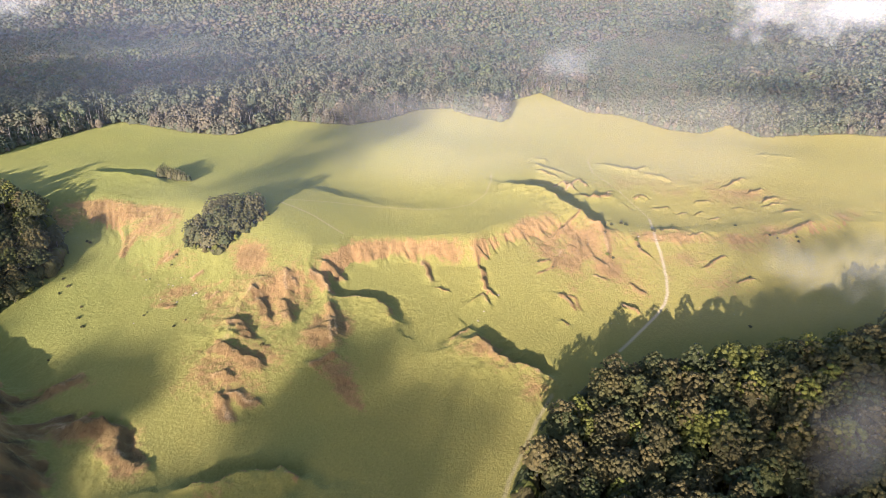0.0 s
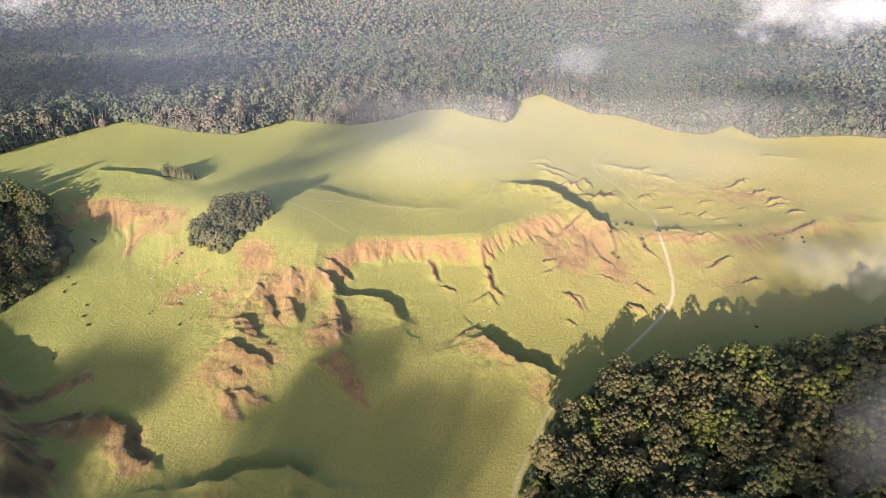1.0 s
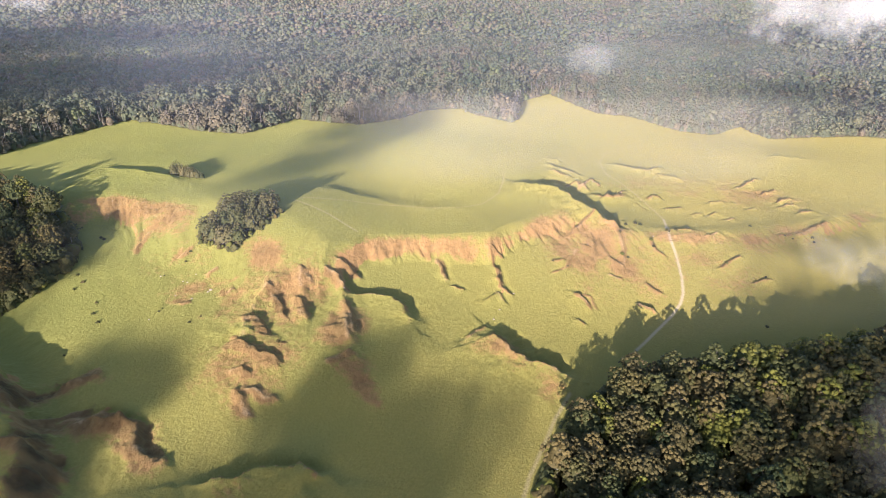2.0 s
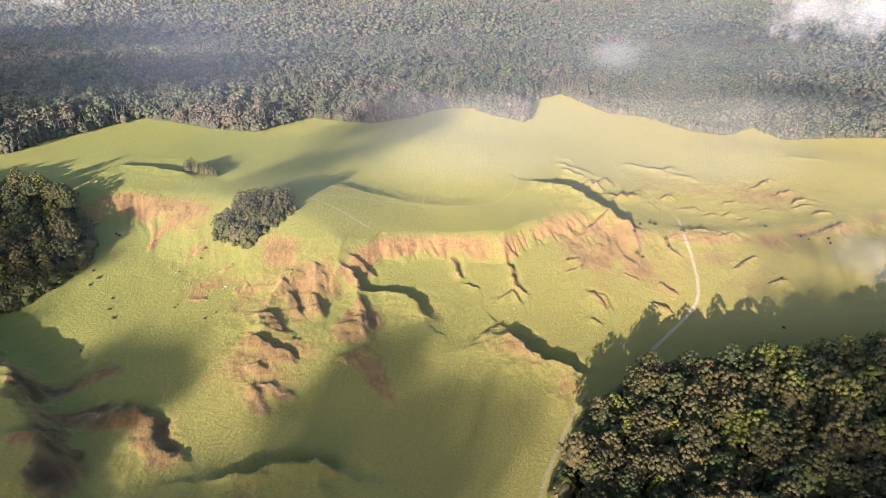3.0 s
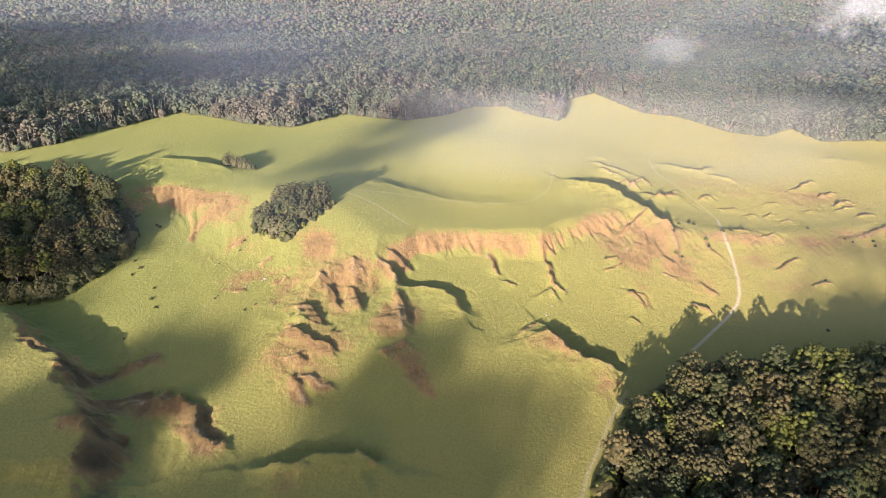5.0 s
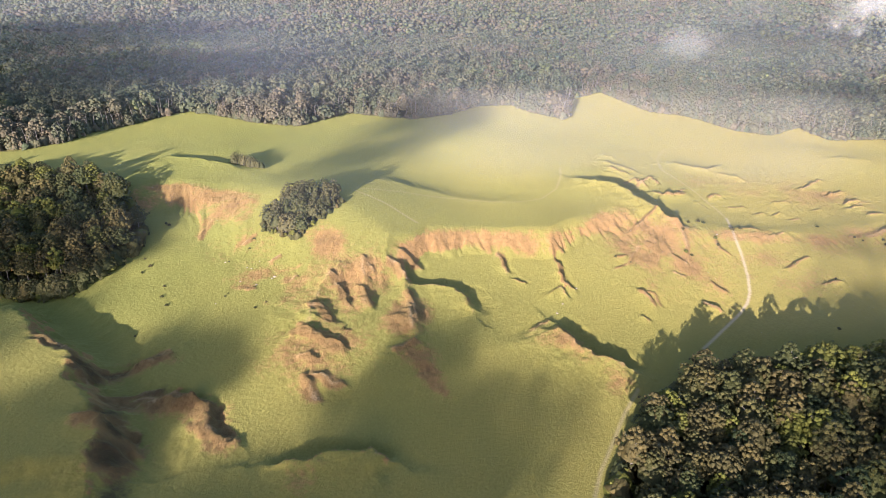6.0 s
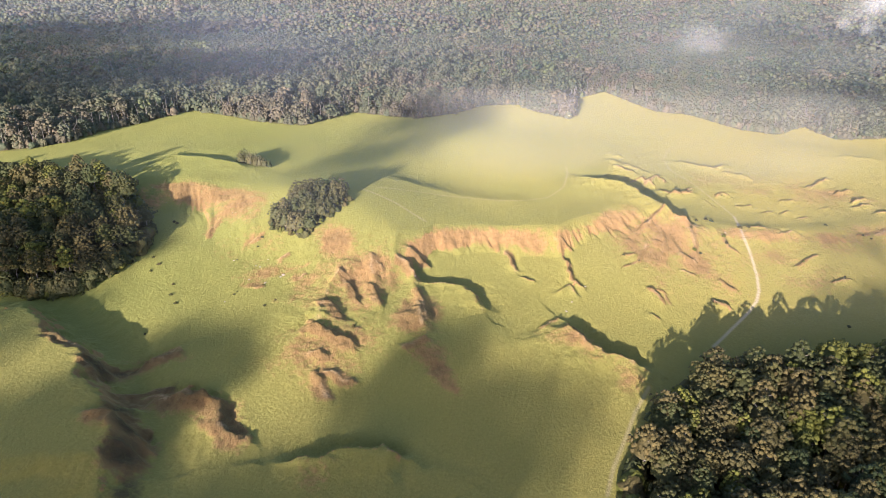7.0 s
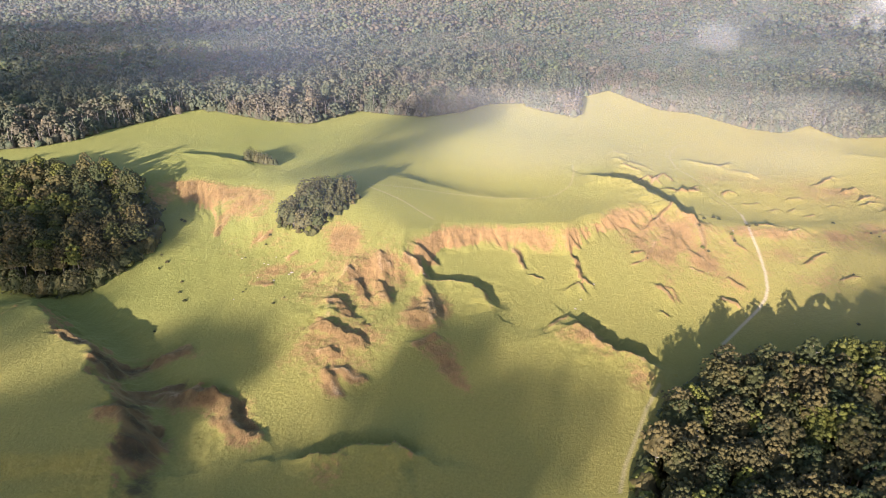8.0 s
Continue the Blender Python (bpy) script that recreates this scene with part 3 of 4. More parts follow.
def crown_arrays(rng, radius, tall, clumps, rings, sprays, size, flat=0.5):
    """A crown: rounded clumps of foliage grown together over a lobed dome, with leaf sprays standing off them. Its lowest leaves at about z = 0, its top at tall. Third: a shade of its own for each clump."""
    k = np.arange(clumps)
    q = np.sqrt((k + 0.4) / clumps)
    ang = k * 2.39996 + rng.uniform(-0.5, 0.5, clumps)
    lobe = 1 + 0.2 * np.sin(3 * ang + rng.uniform(0, 6)) + 0.13 * np.sin(5 * ang + rng.uniform(0, 6))
    rad = radius * 1.12 / math.sqrt(clumps) * rng.uniform(0.75, 1.45, clumps)
    r = np.maximum(radius * lobe * q - 0.5 * rad, 0)
    z = tall * (1 - flat * q ** 2.4) - 0.8 * rad + rng.normal(scale=0.06 * tall, size=clumps)
    skirt = rng.uniform(size=clumps) < 0.3 * q
    z = np.where(skirt, tall * rng.uniform(0.15, 0.55, clumps), z)
    heart = np.array([0, 0, 0.3 * tall])
    c = np.stack([r * np.cos(ang), r * np.sin(ang), z], 1) - heart
    # ways out from the heart of the crown
    sides = 2 * rings + 3
    d, f = [(0.0, 0.0, 1.0)], []
    for i in range(1, rings + 1):
        t = 2.0 * i / rings
        for j in range(sides):
            a = 2 * math.pi * (j + 0.5 * (i % 2)) / sides
            d.append((math.sin(t) * math.cos(a), math.sin(t) * math.sin(a), math.cos(t)))
            n, m, o = (j + 1) % sides, 1 + (i - 1) * sides, 1 + (i - 2) * sides
            if i == 1:
                f.append((0, m + j, m + n))
            elif i % 2:
                f += [(o + j, m + j, o + n), (o + n, m + j, m + n)]
            else:
                f += [(o + j, m + j, m + n), (o + j, m + n, o + n)]
    d = np.array(d)
    d = d + rng.normal(scale=0.35 / rings, size=d.shape)
    d /= np.linalg.norm(d, axis=1)[:, None]

    def out(d):
        along = d @ c.T
        gap = rad ** 2 - (c ** 2).sum(1) + along ** 2
        far = np.where(gap > 0, along + np.sqrt(np.maximum(gap, 0)), 0)
        best = far.argmax(1)
        core = 0.62 / np.sqrt((d[:, 0] ** 2 + d[:, 1] ** 2) / radius ** 2 + d[:, 2] ** 2 / (0.62 * tall) ** 2)
        reach = np.maximum(far[np.arange(len(d)), best], core)
        p = d * reach[:, None]
        nrm = np.where((far.max(1) > core)[:, None], p - c[best], d)
        return p + heart, nrm / (np.linalg.norm(nrm, axis=1)[:, None] + 1e-9), best

    v, _, best = out(d)
    e = rng.normal(size=(sprays, 3))
    e[:, 2] = np.abs(e[:, 2]) * 1.1 - 0.35
    e /= np.linalg.norm(e, axis=1)[:, None]
    p, nrm, near = out(e)
    p = p + nrm * size * rng.uniform(-0.3, 0.9, (sprays, 1))
    lv, lf = leaf_sprays(rng, p, nrm + rng.normal(scale=0.33, size=p.shape), size)
    shade = rng.uniform(0, 1, clumps)
    return np.concatenate([v, lv]), np.concatenate([np.array(f), lf + len(v)]), np.concatenate([shade[best], np.repeat(shade[near], 3)])


def tufted_crown(rng, radius, tall, clumps, sides, sprays, size, flat=0.5, core=True):
    """A near crown: separate rounded clumps of leaves over a dark inner dome, with loose leaf sprays. As crown_arrays()."""
    k = np.arange(clumps)
    q = np.sqrt((k + 0.4) / clumps)
    ang = k * 2.39996 + rng.uniform(-0.4, 0.4, clumps)
    lobe = 1 + 0.2 * np.sin(3 * ang + rng.uniform(0, 6)) + 0.13 * np.sin(5 * ang + rng.uniform(0, 6))
    rad = radius * 1.02 / math.sqrt(clumps) * rng.uniform(0.65, 1.35, clumps)
    r = radius * lobe * q * rng.uniform(0.84, 1.0, clumps)
    z = tall * (0.93 - (flat + 0.15) * q ** 2.0) + rng.normal(scale=0.05 * tall, size=clumps)
    z = np.where(rng.uniform(size=clumps) < 0.3 * q, tall * rng.uniform(0.1, 0.5, clumps), z)
    c = np.stack([r * np.cos(ang), r * np.sin(ang), z], 1)
    # each clump a crumpled cap that faces up and outwards
    up = np.stack([np.cos(ang) * q, np.sin(ang) * q, np.full(clumps, 0.85)], 1) + rng.normal(scale=0.15, size=(clumps, 3))
    up /= np.linalg.norm(up, axis=1)[:, None]
    a = np.cross(up, rng.normal(size=(clumps, 3)))
    a /= np.linalg.norm(a, axis=1)[:, None]
    b = np.cross(up, a)
    v, f = [c + up * rad[:, None] * rng.uniform(0.75, 1.0, (clumps, 1))], []
    for i, (t, turn) in enumerate(((0.8, 0.0), (1.65, 0.5))):
        for j in range(sides):
            w, s = 2 * math.pi * (j + turn) / sides, rad[:, None] * rng.uniform(0.62, 1.34, (clumps, 1))
            v.append(c + s * (up * math.cos(t) * 0.7 + math.sin(t) * (a * math.cos(w) + b * math.sin(w))))
            n = (j + 1) % sides
            f += [(0, 1 + j, 1 + n)] if i == 0 else [(1 + j, 1 + sides + j, 1 + n), (1 + n, 1 + sides + j, 1 + sides + n)]
    each = len(v)
    v = np.stack(v, 1).reshape(-1, 3)
    f = (np.arange(clumps)[:, None, None] * each + np.array(f)[None]).reshape(-1, 3)
    shade = rng.uniform(0, 1, clumps)
    e = rng.normal(size=(sprays, 3))
    e[:, 2] = np.abs(e[:, 2])
    e /= np.linalg.norm(e, axis=1)[:, None]
    at = rng.integers(0, clumps, sprays)
    out = e[:, :1] * a[at] + e[:, 1:2] * b[at] + e[:, 2:] * up[at]
    lv, lf = leaf_sprays(rng, c[at] + out * rad[at, None] * rng.uniform(0.9, 1.2, (sprays, 1)), out + rng.normal(scale=0.3, size=out.shape), size)
    if not core:
        return np.concatenate([v, lv]), np.concatenate([f, lf + len(v)]), np.concatenate([np.repeat(shade, each), np.repeat(shade[at], 3)])
    # inner dome: shade inside the crown put in as the darkest leaf tone
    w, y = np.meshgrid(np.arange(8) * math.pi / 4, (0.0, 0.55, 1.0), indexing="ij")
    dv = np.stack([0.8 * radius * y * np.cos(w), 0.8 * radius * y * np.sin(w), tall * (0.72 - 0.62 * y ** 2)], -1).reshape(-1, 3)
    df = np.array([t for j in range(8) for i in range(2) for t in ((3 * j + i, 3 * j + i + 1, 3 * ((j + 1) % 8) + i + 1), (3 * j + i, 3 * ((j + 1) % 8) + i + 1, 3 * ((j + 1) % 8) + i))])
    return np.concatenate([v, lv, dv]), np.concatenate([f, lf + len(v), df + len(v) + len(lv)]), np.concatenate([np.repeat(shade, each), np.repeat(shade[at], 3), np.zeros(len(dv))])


def tube(points, radii, sides=6):
    v, f = [], []
    for k, (p, r) in enumerate(zip(points, radii)):
        for i in range(sides):
            a = 2 * math.pi * i / sides
            v.append((p[0] + r * math.cos(a), p[1] + r * math.sin(a), p[2]))
            if k:
                j, o = (i + 1) % sides, (k - 1) * sides
                f.append((o + i, o + j, o + sides + j, o + sides + i))
    return v, f


def trunk_arrays(rng, tall, reach, r0, limbs=7):
    lean = rng.normal(scale=0.04, size=2) * tall
    line = [(lean[0] * t * t, lean[1] * t * t, tall * t) for t in (-0.08, 0.0, 0.05, 0.35, 0.7, 1.0)]
    v, f = tube(line, [r0 * 1.5, r0 * 1.5, r0, r0 * 0.85, r0 * 0.6, r0 * 0.25])
    for k in range(limbs):
        t, a = rng.uniform(0.45, 0.85), k * 2.4 + rng.uniform(-0.5, 0.5)
        q = (lean[0] * t * t, lean[1] * t * t, tall * t)
        e = (q[0] + reach * math.cos(a), q[1] + reach * math.sin(a), q[2] + tall * rng.uniform(0.15, 0.3))
        mid = tuple((q[i] + e[i]) / 2 + (0.04 * tall if i == 2 else 0) for i in range(3))
        v2, f2 = tube([q, mid, e], [r0 * 0.5, r0 * 0.35, r0 * 0.12], 5)
        f += [tuple(c + len(v) for c in q4) for q4 in f2]
        v += v2
    return v, f


def tree_arrays(seed, radius, tall, clumps, sprays, size, bare=0.5, flat=0.5):
    rng = np.random.default_rng(seed)
    low = tall * bare
    t = trunk_arrays(rng, tall * 0.8, radius * 0.6, 0.018 * tall)
    v, f, shade = tufted_crown(rng, radius, tall - low, clumps, 6, sprays, size, flat)
    return t, (v + np.array([0, 0, low]), f, shade)


def scatter(poly, gap, seed):
    """Points about gap apart inside a polygon, on a shaken triangular grid."""
    rng = np.random.default_rng(seed)
    xs, ys = [p[0] for p in poly], [p[1] for p in poly]
    x, y = np.meshgrid(np.arange(min(xs), max(xs), gap), np.arange(min(ys), max(ys), gap * 0.87))
    x = x + (np.arange(x.shape[0]) % 2)[:, None] * gap / 2
    x, y = (x + rng.uniform(-0.36, 0.36, x.shape) * gap).ravel(), (y + rng.uniform(-0.36, 0.36, y.shape) * gap).ravel()
    ok = inside(x, y, poly)
    return x[ok], y[ok]


KINDS = [tree_arrays(11, 7.5, 24, 70, 700, 0.26), tree_arrays(12, 8.5, 25, 88, 860, 0.26), tree_arrays(13, 6.2, 23, 50, 520, 0.26), tree_arrays(14, 9.2, 24, 98, 900, 0.26, 0.55, 0.4),
         tree_arrays(15, 5.2, 21, 40, 460, 0.26, 0.42), tree_arrays(16, 7.0, 26, 60, 640, 0.26, 0.5, 0.6), tree_arrays(17, 6.0, 14, 52, 560, 0.26, 0.22, 0.6), tree_arrays(18, 5.0, 12.5, 42, 480, 0.26, 0.2, 0.7), tree_arrays(19, 3.8, 11, 30, 400, 0.26, 0.06, 0.95)]
LIGHT = [tufted_crown(np.random.default_rng(50 + k), rr, 12, 54, 5, 160, 0.34, 0.5) for k, rr in enumerate((6.5, 7.5, 8.5, 9.2))]
made = {}
rng = np.random.default_rng(5)


def plant(kind, x, y, z, scale, label, group):
    """One tree as a thing of its own: trunk with its limbs, and crown."""
    m = Matrix.LocRotScale((x, y, z - 0.2), Euler((0, 0, rng.uniform(0, 6.28))), (scale, scale, scale * rng.uniform(0.9, 1.12)))
    if kind in made:
        t = copy_thing(made[kind], Matrix())
    else:
        t = made[kind] = new("tree")
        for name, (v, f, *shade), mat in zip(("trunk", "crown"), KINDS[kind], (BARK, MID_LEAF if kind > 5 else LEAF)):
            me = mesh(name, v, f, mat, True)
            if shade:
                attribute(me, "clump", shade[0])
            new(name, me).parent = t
    t.matrix_basis = m
    return tagged(t, label, "tree", group)


def joined(name, trees, mat):
    """Many trees in one mesh of leaves. trees: leaf arrays, x, y, z, scale, turn, tint."""
    vs, fs, ts, cs, o = [], [], [], [], 0
    for (v, f, shade), px, py, pz, s, a, t in trees:
        c, n = math.cos(a) * s, math.sin(a) * s
        vs.append(np.stack([v[:, 0] * c - v[:, 1] * n + px, v[:, 0] * n + v[:, 1] * c + py, v[:, 2] * s + pz], 1))
        fs.append(f + o), ts.append(np.full(len(v), t)), cs.append(shade)
        o += len(v)
    me = mesh(name, np.concatenate(vs), np.concatenate(fs), mat, True)
    attribute(me, "tint", np.concatenate(ts))
    attribute(me, "clump", np.concatenate(cs))
    return new(name, me)


behind = []
for poly, gap, most, group, label in ((EAST_WOOD, 9.3, 230, "trees of the eastern wood", "tall rainforest tree with a lacy green-brown crown"), (WEST_WOOD, 9.6, 80, "trees of the western wood", "tall rainforest tree in a shaded dark green wood")):
    x, y = scatter(poly, gap, 3)
    z = height(x, y)
    ok = (np.abs(x + 15) < 0.66 * y + 95) & (np.random.default_rng(61).uniform(size=len(x)) > 0.07)
    x, y, z = x[ok], y[ok], z[ok]
    # those at the edge and nearest to the open land are things of their own
    edge = np.min([np.hypot(x - px, y - py) for px, py in poly[1:-2]], axis=0) if poly is WEST_WOOD else np.hypot(x - 70, (y - 290) * 0.9)
    rank = np.argsort(np.argsort(edge))
    for k in range(len(x)):
        kind, scale = int(rng.integers(0, 6)), rng.uniform(0.8, 1.12) * float(np.interp(x[k], (60, 140, 230), (1.0, 1.17, 1.38)))
        if rank[k] < most:
            plant(kind, x[k], y[k], z[k], scale, label, group)
        else:
            behind.append((LIGHT[kind % 4], x[k], y[k], z[k] + 12 * scale, scale, rng.uniform(0, 6.28), rng.uniform()))
foot = WEST_WOOD[7:11]
for (ax, ay), (bx, by) in zip(foot, foot[1:]):
    for k in range(6):
        t = (k + rng.uniform()) / 6
        px, py = ax + (bx - ax) * t, ay + (by - ay) * t - 2
        plant(6 + k % 3, px, py, float(height(px, py)), rng.uniform(0.9, 1.3), "low bushy tree at the foot of a shaded wood", "trees of the western wood")
x, y = scatter(COPSE, 6.5, 4)
for px, py, pz in zip(x, y, height(x, y)):
    plant(6 + int(rng.integers(0, 2)), px, py, pz, rng.uniform(0.8, 1.15), "leafy tree in a dark green copse on the grass", "trees of the copse")
for px, py, s in ((-229, 541, 0.95), (-226, 537, 1.0), (-222, 539, 1.05), (-219, 536, 0.9), (-214, 535, 0.95), (-210, 533, 0.85), (-206, 532, 0.8), (-202, 531, 0.65), (-225, 541, 1.1), (-217, 538, 0.9), (-210, 535, 0.8), (-213, 533, 0.7)):
    plant(8, px, py, float(height(px, py)), s, "small dark bushy tree in a lone clump on grass", "trees of the small clump")
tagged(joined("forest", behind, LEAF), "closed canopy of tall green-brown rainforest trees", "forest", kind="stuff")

# undergrowth at and below the woods
under = []
shrub = [crown_arrays(np.random.default_rng(30 + k), 3.2, 5.5, 10, 4, 34, 0.5, 0.9) for k in range(4)]
for poly, gap in ((EAST_WOOD, 8.5), (WEST_WOOD, 8.5), (COPSE, 4.5)):
    x, y = scatter(poly, gap, 8)
    ok = np.abs(x + 15) < 0.66 * y + 60
    for px, py, pz in zip(x[ok], y[ok], height(x[ok], y[ok])):
        under.append((shrub[int(rng.integers(0, 4))], px, py, pz - 0.3, rng.uniform(0.6, 1.25) * (0.6 if poly is COPSE else 1), rng.uniform(0, 6.28), rng.uniform(0, 0.4)))
for poly in (EAST_WOOD[:11], WEST_WOOD[1:11], COPSE + COPSE[:1]):
    for (ax, ay), (bx, by) in zip(poly, poly[1:]):
        n = max(2, int(math.hypot(bx - ax, by - ay) / 2.6))
        for k in range(n):
            t = (k + rng.uniform()) / n
            px, py = ax + (bx - ax) * t + rng.normal(scale=1.2), ay + (by - ay) * t + rng.normal(scale=1.2)
            under.append((shrub[int(rng.integers(0, 4))], px, py, float(height(px, py)) - 0.3, rng.uniform(0.9, 2.3) * (0.4 if len(poly) == 8 else 1), rng.uniform(0, 6.28), rng.uniform(0, 0.6)))
tagged(joined("undergrowth", under, LEAF), "dark green undergrowth along and beneath the woods", "undergrowth", kind="stuff")

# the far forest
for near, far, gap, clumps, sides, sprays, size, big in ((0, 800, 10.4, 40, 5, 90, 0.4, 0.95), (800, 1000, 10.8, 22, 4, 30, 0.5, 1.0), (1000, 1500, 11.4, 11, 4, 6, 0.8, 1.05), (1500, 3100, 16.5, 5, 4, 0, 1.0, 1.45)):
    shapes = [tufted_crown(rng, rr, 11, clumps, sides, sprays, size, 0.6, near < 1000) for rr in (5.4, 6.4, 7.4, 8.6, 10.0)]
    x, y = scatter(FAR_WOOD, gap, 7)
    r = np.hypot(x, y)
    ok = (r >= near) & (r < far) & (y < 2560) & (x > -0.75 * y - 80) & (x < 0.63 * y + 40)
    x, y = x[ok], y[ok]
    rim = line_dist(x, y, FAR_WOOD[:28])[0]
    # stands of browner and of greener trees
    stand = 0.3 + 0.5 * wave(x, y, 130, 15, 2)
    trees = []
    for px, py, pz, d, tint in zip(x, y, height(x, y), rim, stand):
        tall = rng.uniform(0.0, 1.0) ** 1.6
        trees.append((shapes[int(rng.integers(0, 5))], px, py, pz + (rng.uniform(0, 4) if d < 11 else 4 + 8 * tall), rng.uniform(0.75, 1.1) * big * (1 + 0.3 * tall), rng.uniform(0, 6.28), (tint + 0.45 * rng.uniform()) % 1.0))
    tagged(joined("forest", trees, HAZED_LEAF), "dense rainforest of grey-green and brown crowns", "forest", kind="stuff")
# low growth and stems along the far forest's edge
edge_line, trees, stems, stem_faces = FAR_WOOD[:27], [], [], []
for (ax, ay), (bx, by) in zip(edge_line, edge_line[1:]):
    n = max(2, int(math.hypot(bx - ax, by - ay) / 3.5))
    for k in range(n):
        t = (k + rng.uniform(0, 1)) / n
        px, py = ax + (bx - ax) * t + rng.normal(scale=1.5), ay + (by - ay) * t + rng.uniform(0, 6)
        pz = float(height(px, py))
        trees.append((shrub[int(rng.integers(0, 4))], px, py, pz, rng.uniform(0.7, 1.7), rng.uniform(0, 6.28), rng.uniform()))
        if k % 2:
            v, f = tube([(px, py + 3, pz - 1), (px + rng.normal(), py + 3, pz + 10), (px + rng.normal(scale=1.5), py + 3, pz + rng.uniform(14, 22))], [0.32, 0.26, 0.14], 4)
            stem_faces += [tuple(c + len(stems) for c in q) for q in f]
            stems += v
tagged(joined("undergrowth", trees, HAZED_LEAF), "green undergrowth along the edge of the far forest", "undergrowth", kind="stuff")
tagged(new("tree_trunks", mesh("tree_trunks", stems, stem_faces, BARK, True)), "pale trunks standing along the forest edge", "tree trunks", kind="stuff")


# scattered stones and bushes; some bushes stand in for shadows and shaded scarps
# -- scattered --
BUSHES = [(-218, 370, 1.2), (-215, 359, 1.5), (-209, 351, 1.4), (-243, 400, 1.2), (-236, 392, 1.7), (-238, 384, 1.4), (-178, 363, 1.1), (-177, 366, 0.83), (-156, 351, 1.2), (-151, 357, 1), (-188, 401, 0.9), (-246, 443, 1.5), (-243, 441, 1.5), (-177, 422, 1.5), (-178, 414, 1.1), (114, 454, 2), (112, 434, 1.8), (116, 433, 1.4), (136, 451, 1.7), (136, 444, 1.5)]
BUSHES += [(123, 473, 1.4), (131, 477, 1.7), (134, 475, 1.8), (152, 466, 2), (158, 467, 1.7), (167, 470, 2), (215, 476, 1.5), (233, 459, 1.4), (238, 457, 1.1), (252, 458, 1.5), (252, 454, 1.4), (-215, 322, 1), (-100, 330, 1.5), (182, 428, 1.2), (203, 414, 1.2), (64, 424, 1.2), (73, 419, 1), (185, 365, 1.5), (-253, 413, 1.5)]
STONES = [(-155, 384, 0.9), (-154, 386, 1.1), (-163, 377, 0.8), (-171, 394, 0.7), (-190, 400, 0.7), (-168, 402, 0.6), (-174, 395, 0.6), (-181, 355, 0.6), (-174, 380, 0.6), (-71, 387, 0.7), (25, 374, 0.7), (21, 365, 0.8), (35, 391, 0.8), (139, 457, 0.7), (152, 472, 0.8)]
# -- end of scattered --
bush_kinds = [crown_arrays(np.random.default_rng(70 + k), 1.0, 1.1, 14, 6, 240, 0.17, 0.9) for k in range(3)]
bush_meshes = [mesh("bush", v, f, LEAF, True) for v, f, _ in bush_kinds]
for k, (px, py, s) in enumerate(BUSHES):
    ob = tagged(new("bush", bush_meshes[k % 3]), "low dark green bush, some standing in for shade on the slope", "bush", "bushes on the slopes")
    ob.matrix_basis = Matrix.LocRotScale((px, py, float(height(px, py)) - 0.1), Euler((0, 0, rng.uniform(0, 6.28))), (0.85 * s, s * rng.uniform(0.55, 0.85), s * rng.uniform(0.5, 0.8)))


def stone_mesh(seed):
    rng = np.random.default_rng(seed)
    bm = bmesh.new()
    bmesh.ops.create_icosphere(bm, subdivisions=2, radius=1)
    for v in bm.verts:
        v.co *= 1 + 0.35 * noise.noise(v.co * 1.3 + Vector((seed, 0, 0)))
        v.co.z = max(v.co.z * 0.65, -0.3)
    me = bpy.data.meshes.new("stone")
    bm.to_mesh(me)
    bm.free()
    me.materials.append(STONE)
    return me


stone_meshes = [stone_mesh(k) for k in range(3)]
for k, (px, py, s) in enumerate(STONES):
    ob = tagged(new("stone", stone_meshes[k % 3]), "pale weathered stone lying in the grass", "stone", "stones on the slope")
    ob.matrix_basis = Matrix.LocRotScale((px, py, float(height(px, py)) + 0.1 * s), Euler((0, 0, rng.uniform(0, 6.28))), (s, s * 0.7, s * 0.7))


# clouds: loose bodies of fine droplets, lit by the sun
def cloud(name, label, centre, radii, puffs, drops, size, seed, kind="", spread=0.35, mat=None):
    rng = np.random.default_rng(seed)
    c = rng.normal(size=(puffs, 3))
    c = c / np.linalg.norm(c, axis=1)[:, None] * rng.uniform(0, 1, (puffs, 1)) ** 0.5
    w = rng.uniform(0.4, 1, puffs)
    which = rng.choice(puffs, drops, p=w / w.sum())
    p = c[which] + rng.normal(scale=spread, size=(drops, 3)) * rng.uniform(0.5, 1.2, (puffs, 1))[which]
    p = p * np.array(radii) + np.array(centre)
    a, b = rng.normal(size=(drops, 3)), rng.normal(size=(drops, 3))
    a /= np.linalg.norm(a, axis=1)[:, None]
    b -= a * np.sum(a * b, axis=1)[:, None]
    b /= np.linalg.norm(b, axis=1)[:, None]
    v = np.stack([p + a * size, p - a * size * 0.5 + b * size * 0.87, p - a * size * 0.5 - b * size * 0.87], 1).reshape(-1, 3)
    return tagged(new(name, mesh(name, v, np.arange(3 * drops).reshape(-1, 3), mat or CLOUD)), label, "cloud", kind=kind)


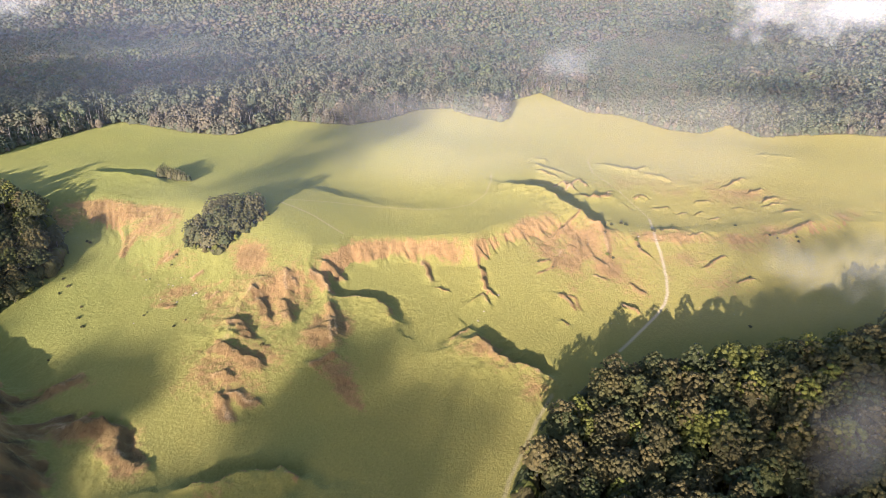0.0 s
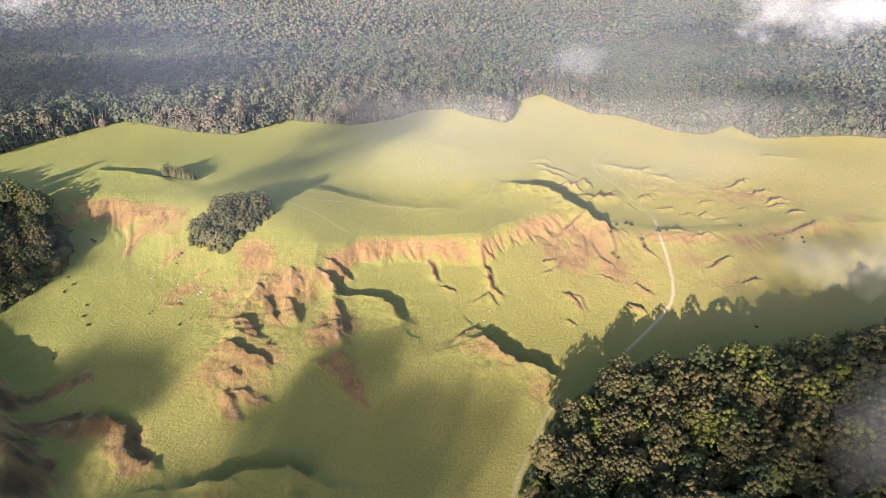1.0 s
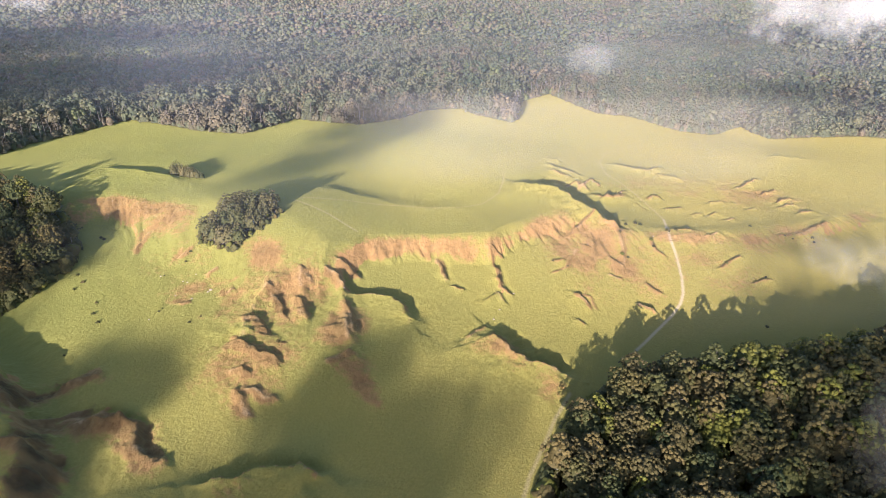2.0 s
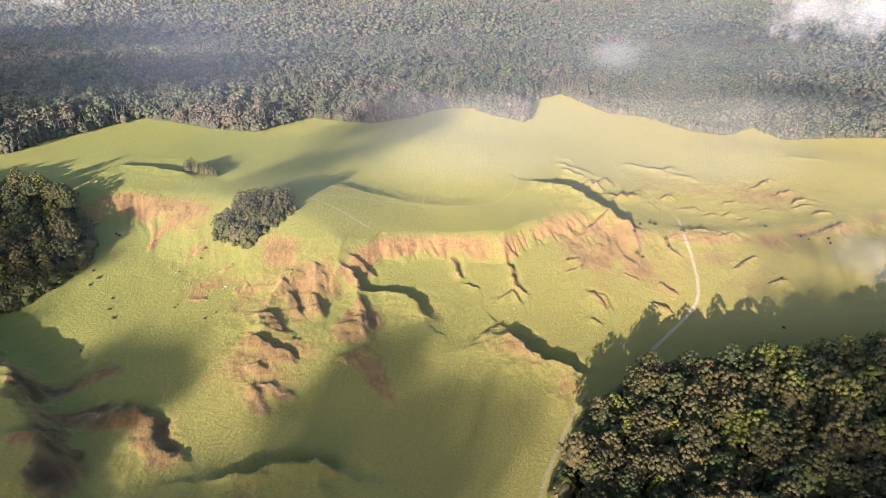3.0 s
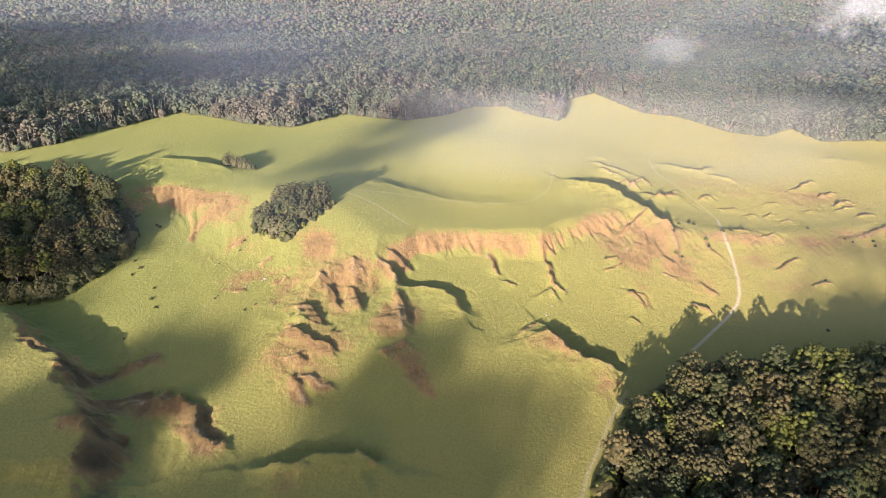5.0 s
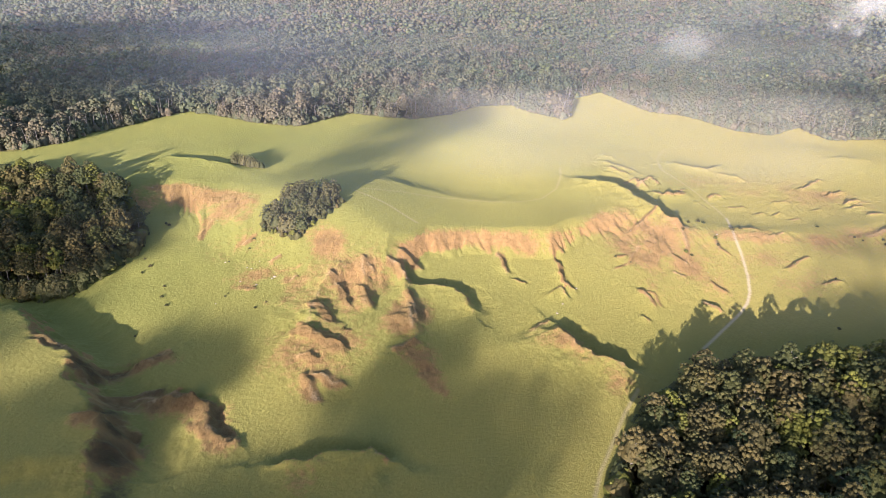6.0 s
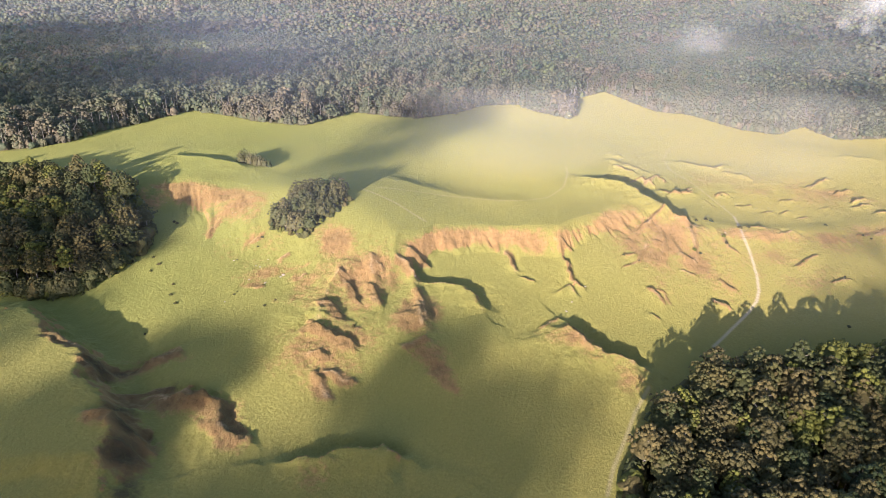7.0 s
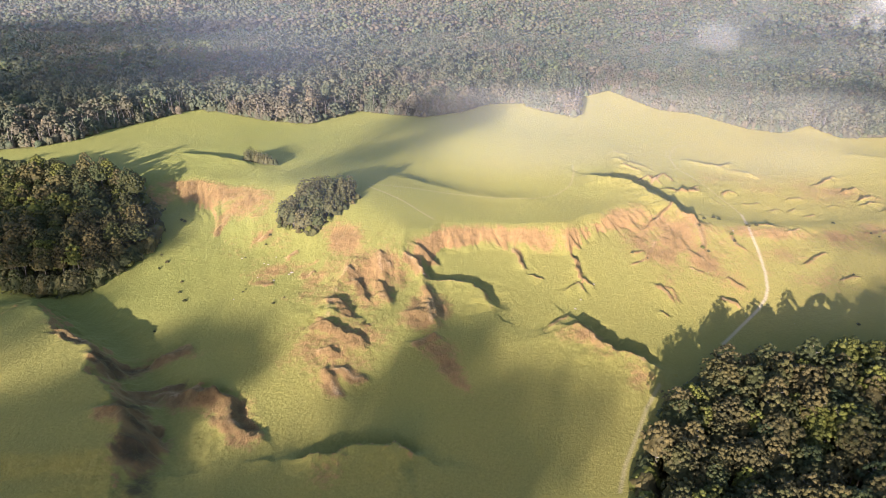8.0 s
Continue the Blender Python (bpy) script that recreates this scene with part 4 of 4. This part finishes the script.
def vapour(label, centre, radii, thick, seed):
    """A soft cloud: two billowing veils of vapour, one behind the other, that thin out to ragged edges."""
    u, w = np.meshgrid(np.linspace(-1.3, 1.3, 110), np.linspace(-1.3, 1.3, 70))
    x, z = u * radii[0] / radii[2], w
    vs, fs, ts = [], [], []
    for k in range(2):
        billow = wave(x + 7 + 0.3 * k, z, 0.9, seed + 5, 3) + 0.4 * wave(x, z + 3 + 0.2 * k, 0.3, seed + 9, 3)
        body = 1.0 - np.hypot(u, w) + 0.6 * billow
        thin = thick * step(-0.05, 0.95, body) * step(1.3, 0.95, np.maximum(np.abs(u), np.abs(w)))
        y = centre[1] + radii[1] * (k - 0.5 - 0.2 * billow)
        i = np.arange(u.size).reshape(u.shape)
        f = np.stack([i[:-1, :-1], i[:-1, 1:], i[1:, 1:], i[1:, :-1]], -1).reshape(-1, 4)
        fs.append(f[thin.ravel()[f].max(1) > 0.004] + k * u.size)
        vs.append(np.stack([centre[0] + u * radii[0], y, centre[2] + w * radii[2]], -1).reshape(-1, 3))
        ts.append(thin.ravel())
    me = mesh("cloud", np.concatenate(vs), np.concatenate(fs), VAPOUR, True)
    attribute(me, "thin", np.concatenate(ts))
    return tagged(new("cloud", me), label, "cloud")


# -- clouds --
THIN, UNSEEN = "thin white wisp of drifting cloud", "unseen cloud behind the viewpoint that shades the land"
vapour("white ragged cloud above the far forest", (232, 418, 133), (92, 16, 16), 0.23, 1)
vapour(THIN, (45, 257, 131), (10, 4, 9), 0.055, 2)
vapour(THIN, (104, 160, 97), (27, 8, 9), 0.055, 3)
vapour(THIN, (77, 103, 90), (12, 5, 18), 0.026, 4)
vapour(THIN, (-262, 448, 136), (26, 8, 9), 0.1, 5)
# unseen clouds behind the viewpoint: some cast cloud shadows, others added to dim the land
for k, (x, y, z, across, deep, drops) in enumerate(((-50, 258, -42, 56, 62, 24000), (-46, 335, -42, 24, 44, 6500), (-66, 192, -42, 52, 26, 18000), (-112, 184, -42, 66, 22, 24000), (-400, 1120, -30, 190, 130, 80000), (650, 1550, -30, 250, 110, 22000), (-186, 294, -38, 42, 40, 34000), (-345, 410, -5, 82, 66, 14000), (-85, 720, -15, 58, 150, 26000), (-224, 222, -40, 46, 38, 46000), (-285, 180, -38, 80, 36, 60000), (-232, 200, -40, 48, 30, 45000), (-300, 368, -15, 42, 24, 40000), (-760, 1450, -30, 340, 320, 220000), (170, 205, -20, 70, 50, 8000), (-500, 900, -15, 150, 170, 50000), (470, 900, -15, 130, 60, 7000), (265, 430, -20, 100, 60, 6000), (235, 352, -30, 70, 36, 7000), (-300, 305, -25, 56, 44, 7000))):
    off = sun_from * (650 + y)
    cloud("cloud", UNSEEN, (x + off.x, y + off.y, z + off.z), (across, across * 0.6, deep * math.sin(radians(SUN_EL))), 30, int(drops / 4.84), 1.98, 20 + k, spread=0.26)


def mist(label, y, xs, top, thick, seed, mat=None):
    """A gauzy veil with air haze put into its colour, standing over the land, thinning out at its foot, top and ends,
    with a billowing face.
    """
    x, w = np.meshgrid(np.linspace(xs[0], xs[1], 61), np.linspace(0, 1, 17))
    d = y + 14 * wave(x, 90 * w, 110, seed, 2)
    low = height(x, d)
    z = low + (top - low) * w
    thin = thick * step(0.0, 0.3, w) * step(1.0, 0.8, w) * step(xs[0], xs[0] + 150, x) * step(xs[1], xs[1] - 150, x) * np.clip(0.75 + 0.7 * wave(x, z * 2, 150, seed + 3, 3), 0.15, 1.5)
    k = np.arange(x.size).reshape(x.shape)
    me = mesh("mist", np.stack([x, d, z], -1).reshape(-1, 3), np.stack([k[:-1, :-1], k[:-1, 1:], k[1:, 1:], k[1:, :-1]], -1).reshape(-1, 4), mat or HAZE, True)
    attribute(me, "thin", thin.ravel())
    return tagged(new("mist", me), label, "mist", kind="stuff")


# added see-through veils: the air's haze and glow put in as colour
mist("thin veil of air haze added over the eroded slope", 335, (-270, 520), 250, 0.038, 4)
mist("thin veil of blue air haze added before the far forest", 690, (-1100, 1100), 320, 0.075, 5)
mist("thin veil of warm haze glow added over the upper grassland", 545, (-150, 330), 64, 0.085, 11, SUNLIT)
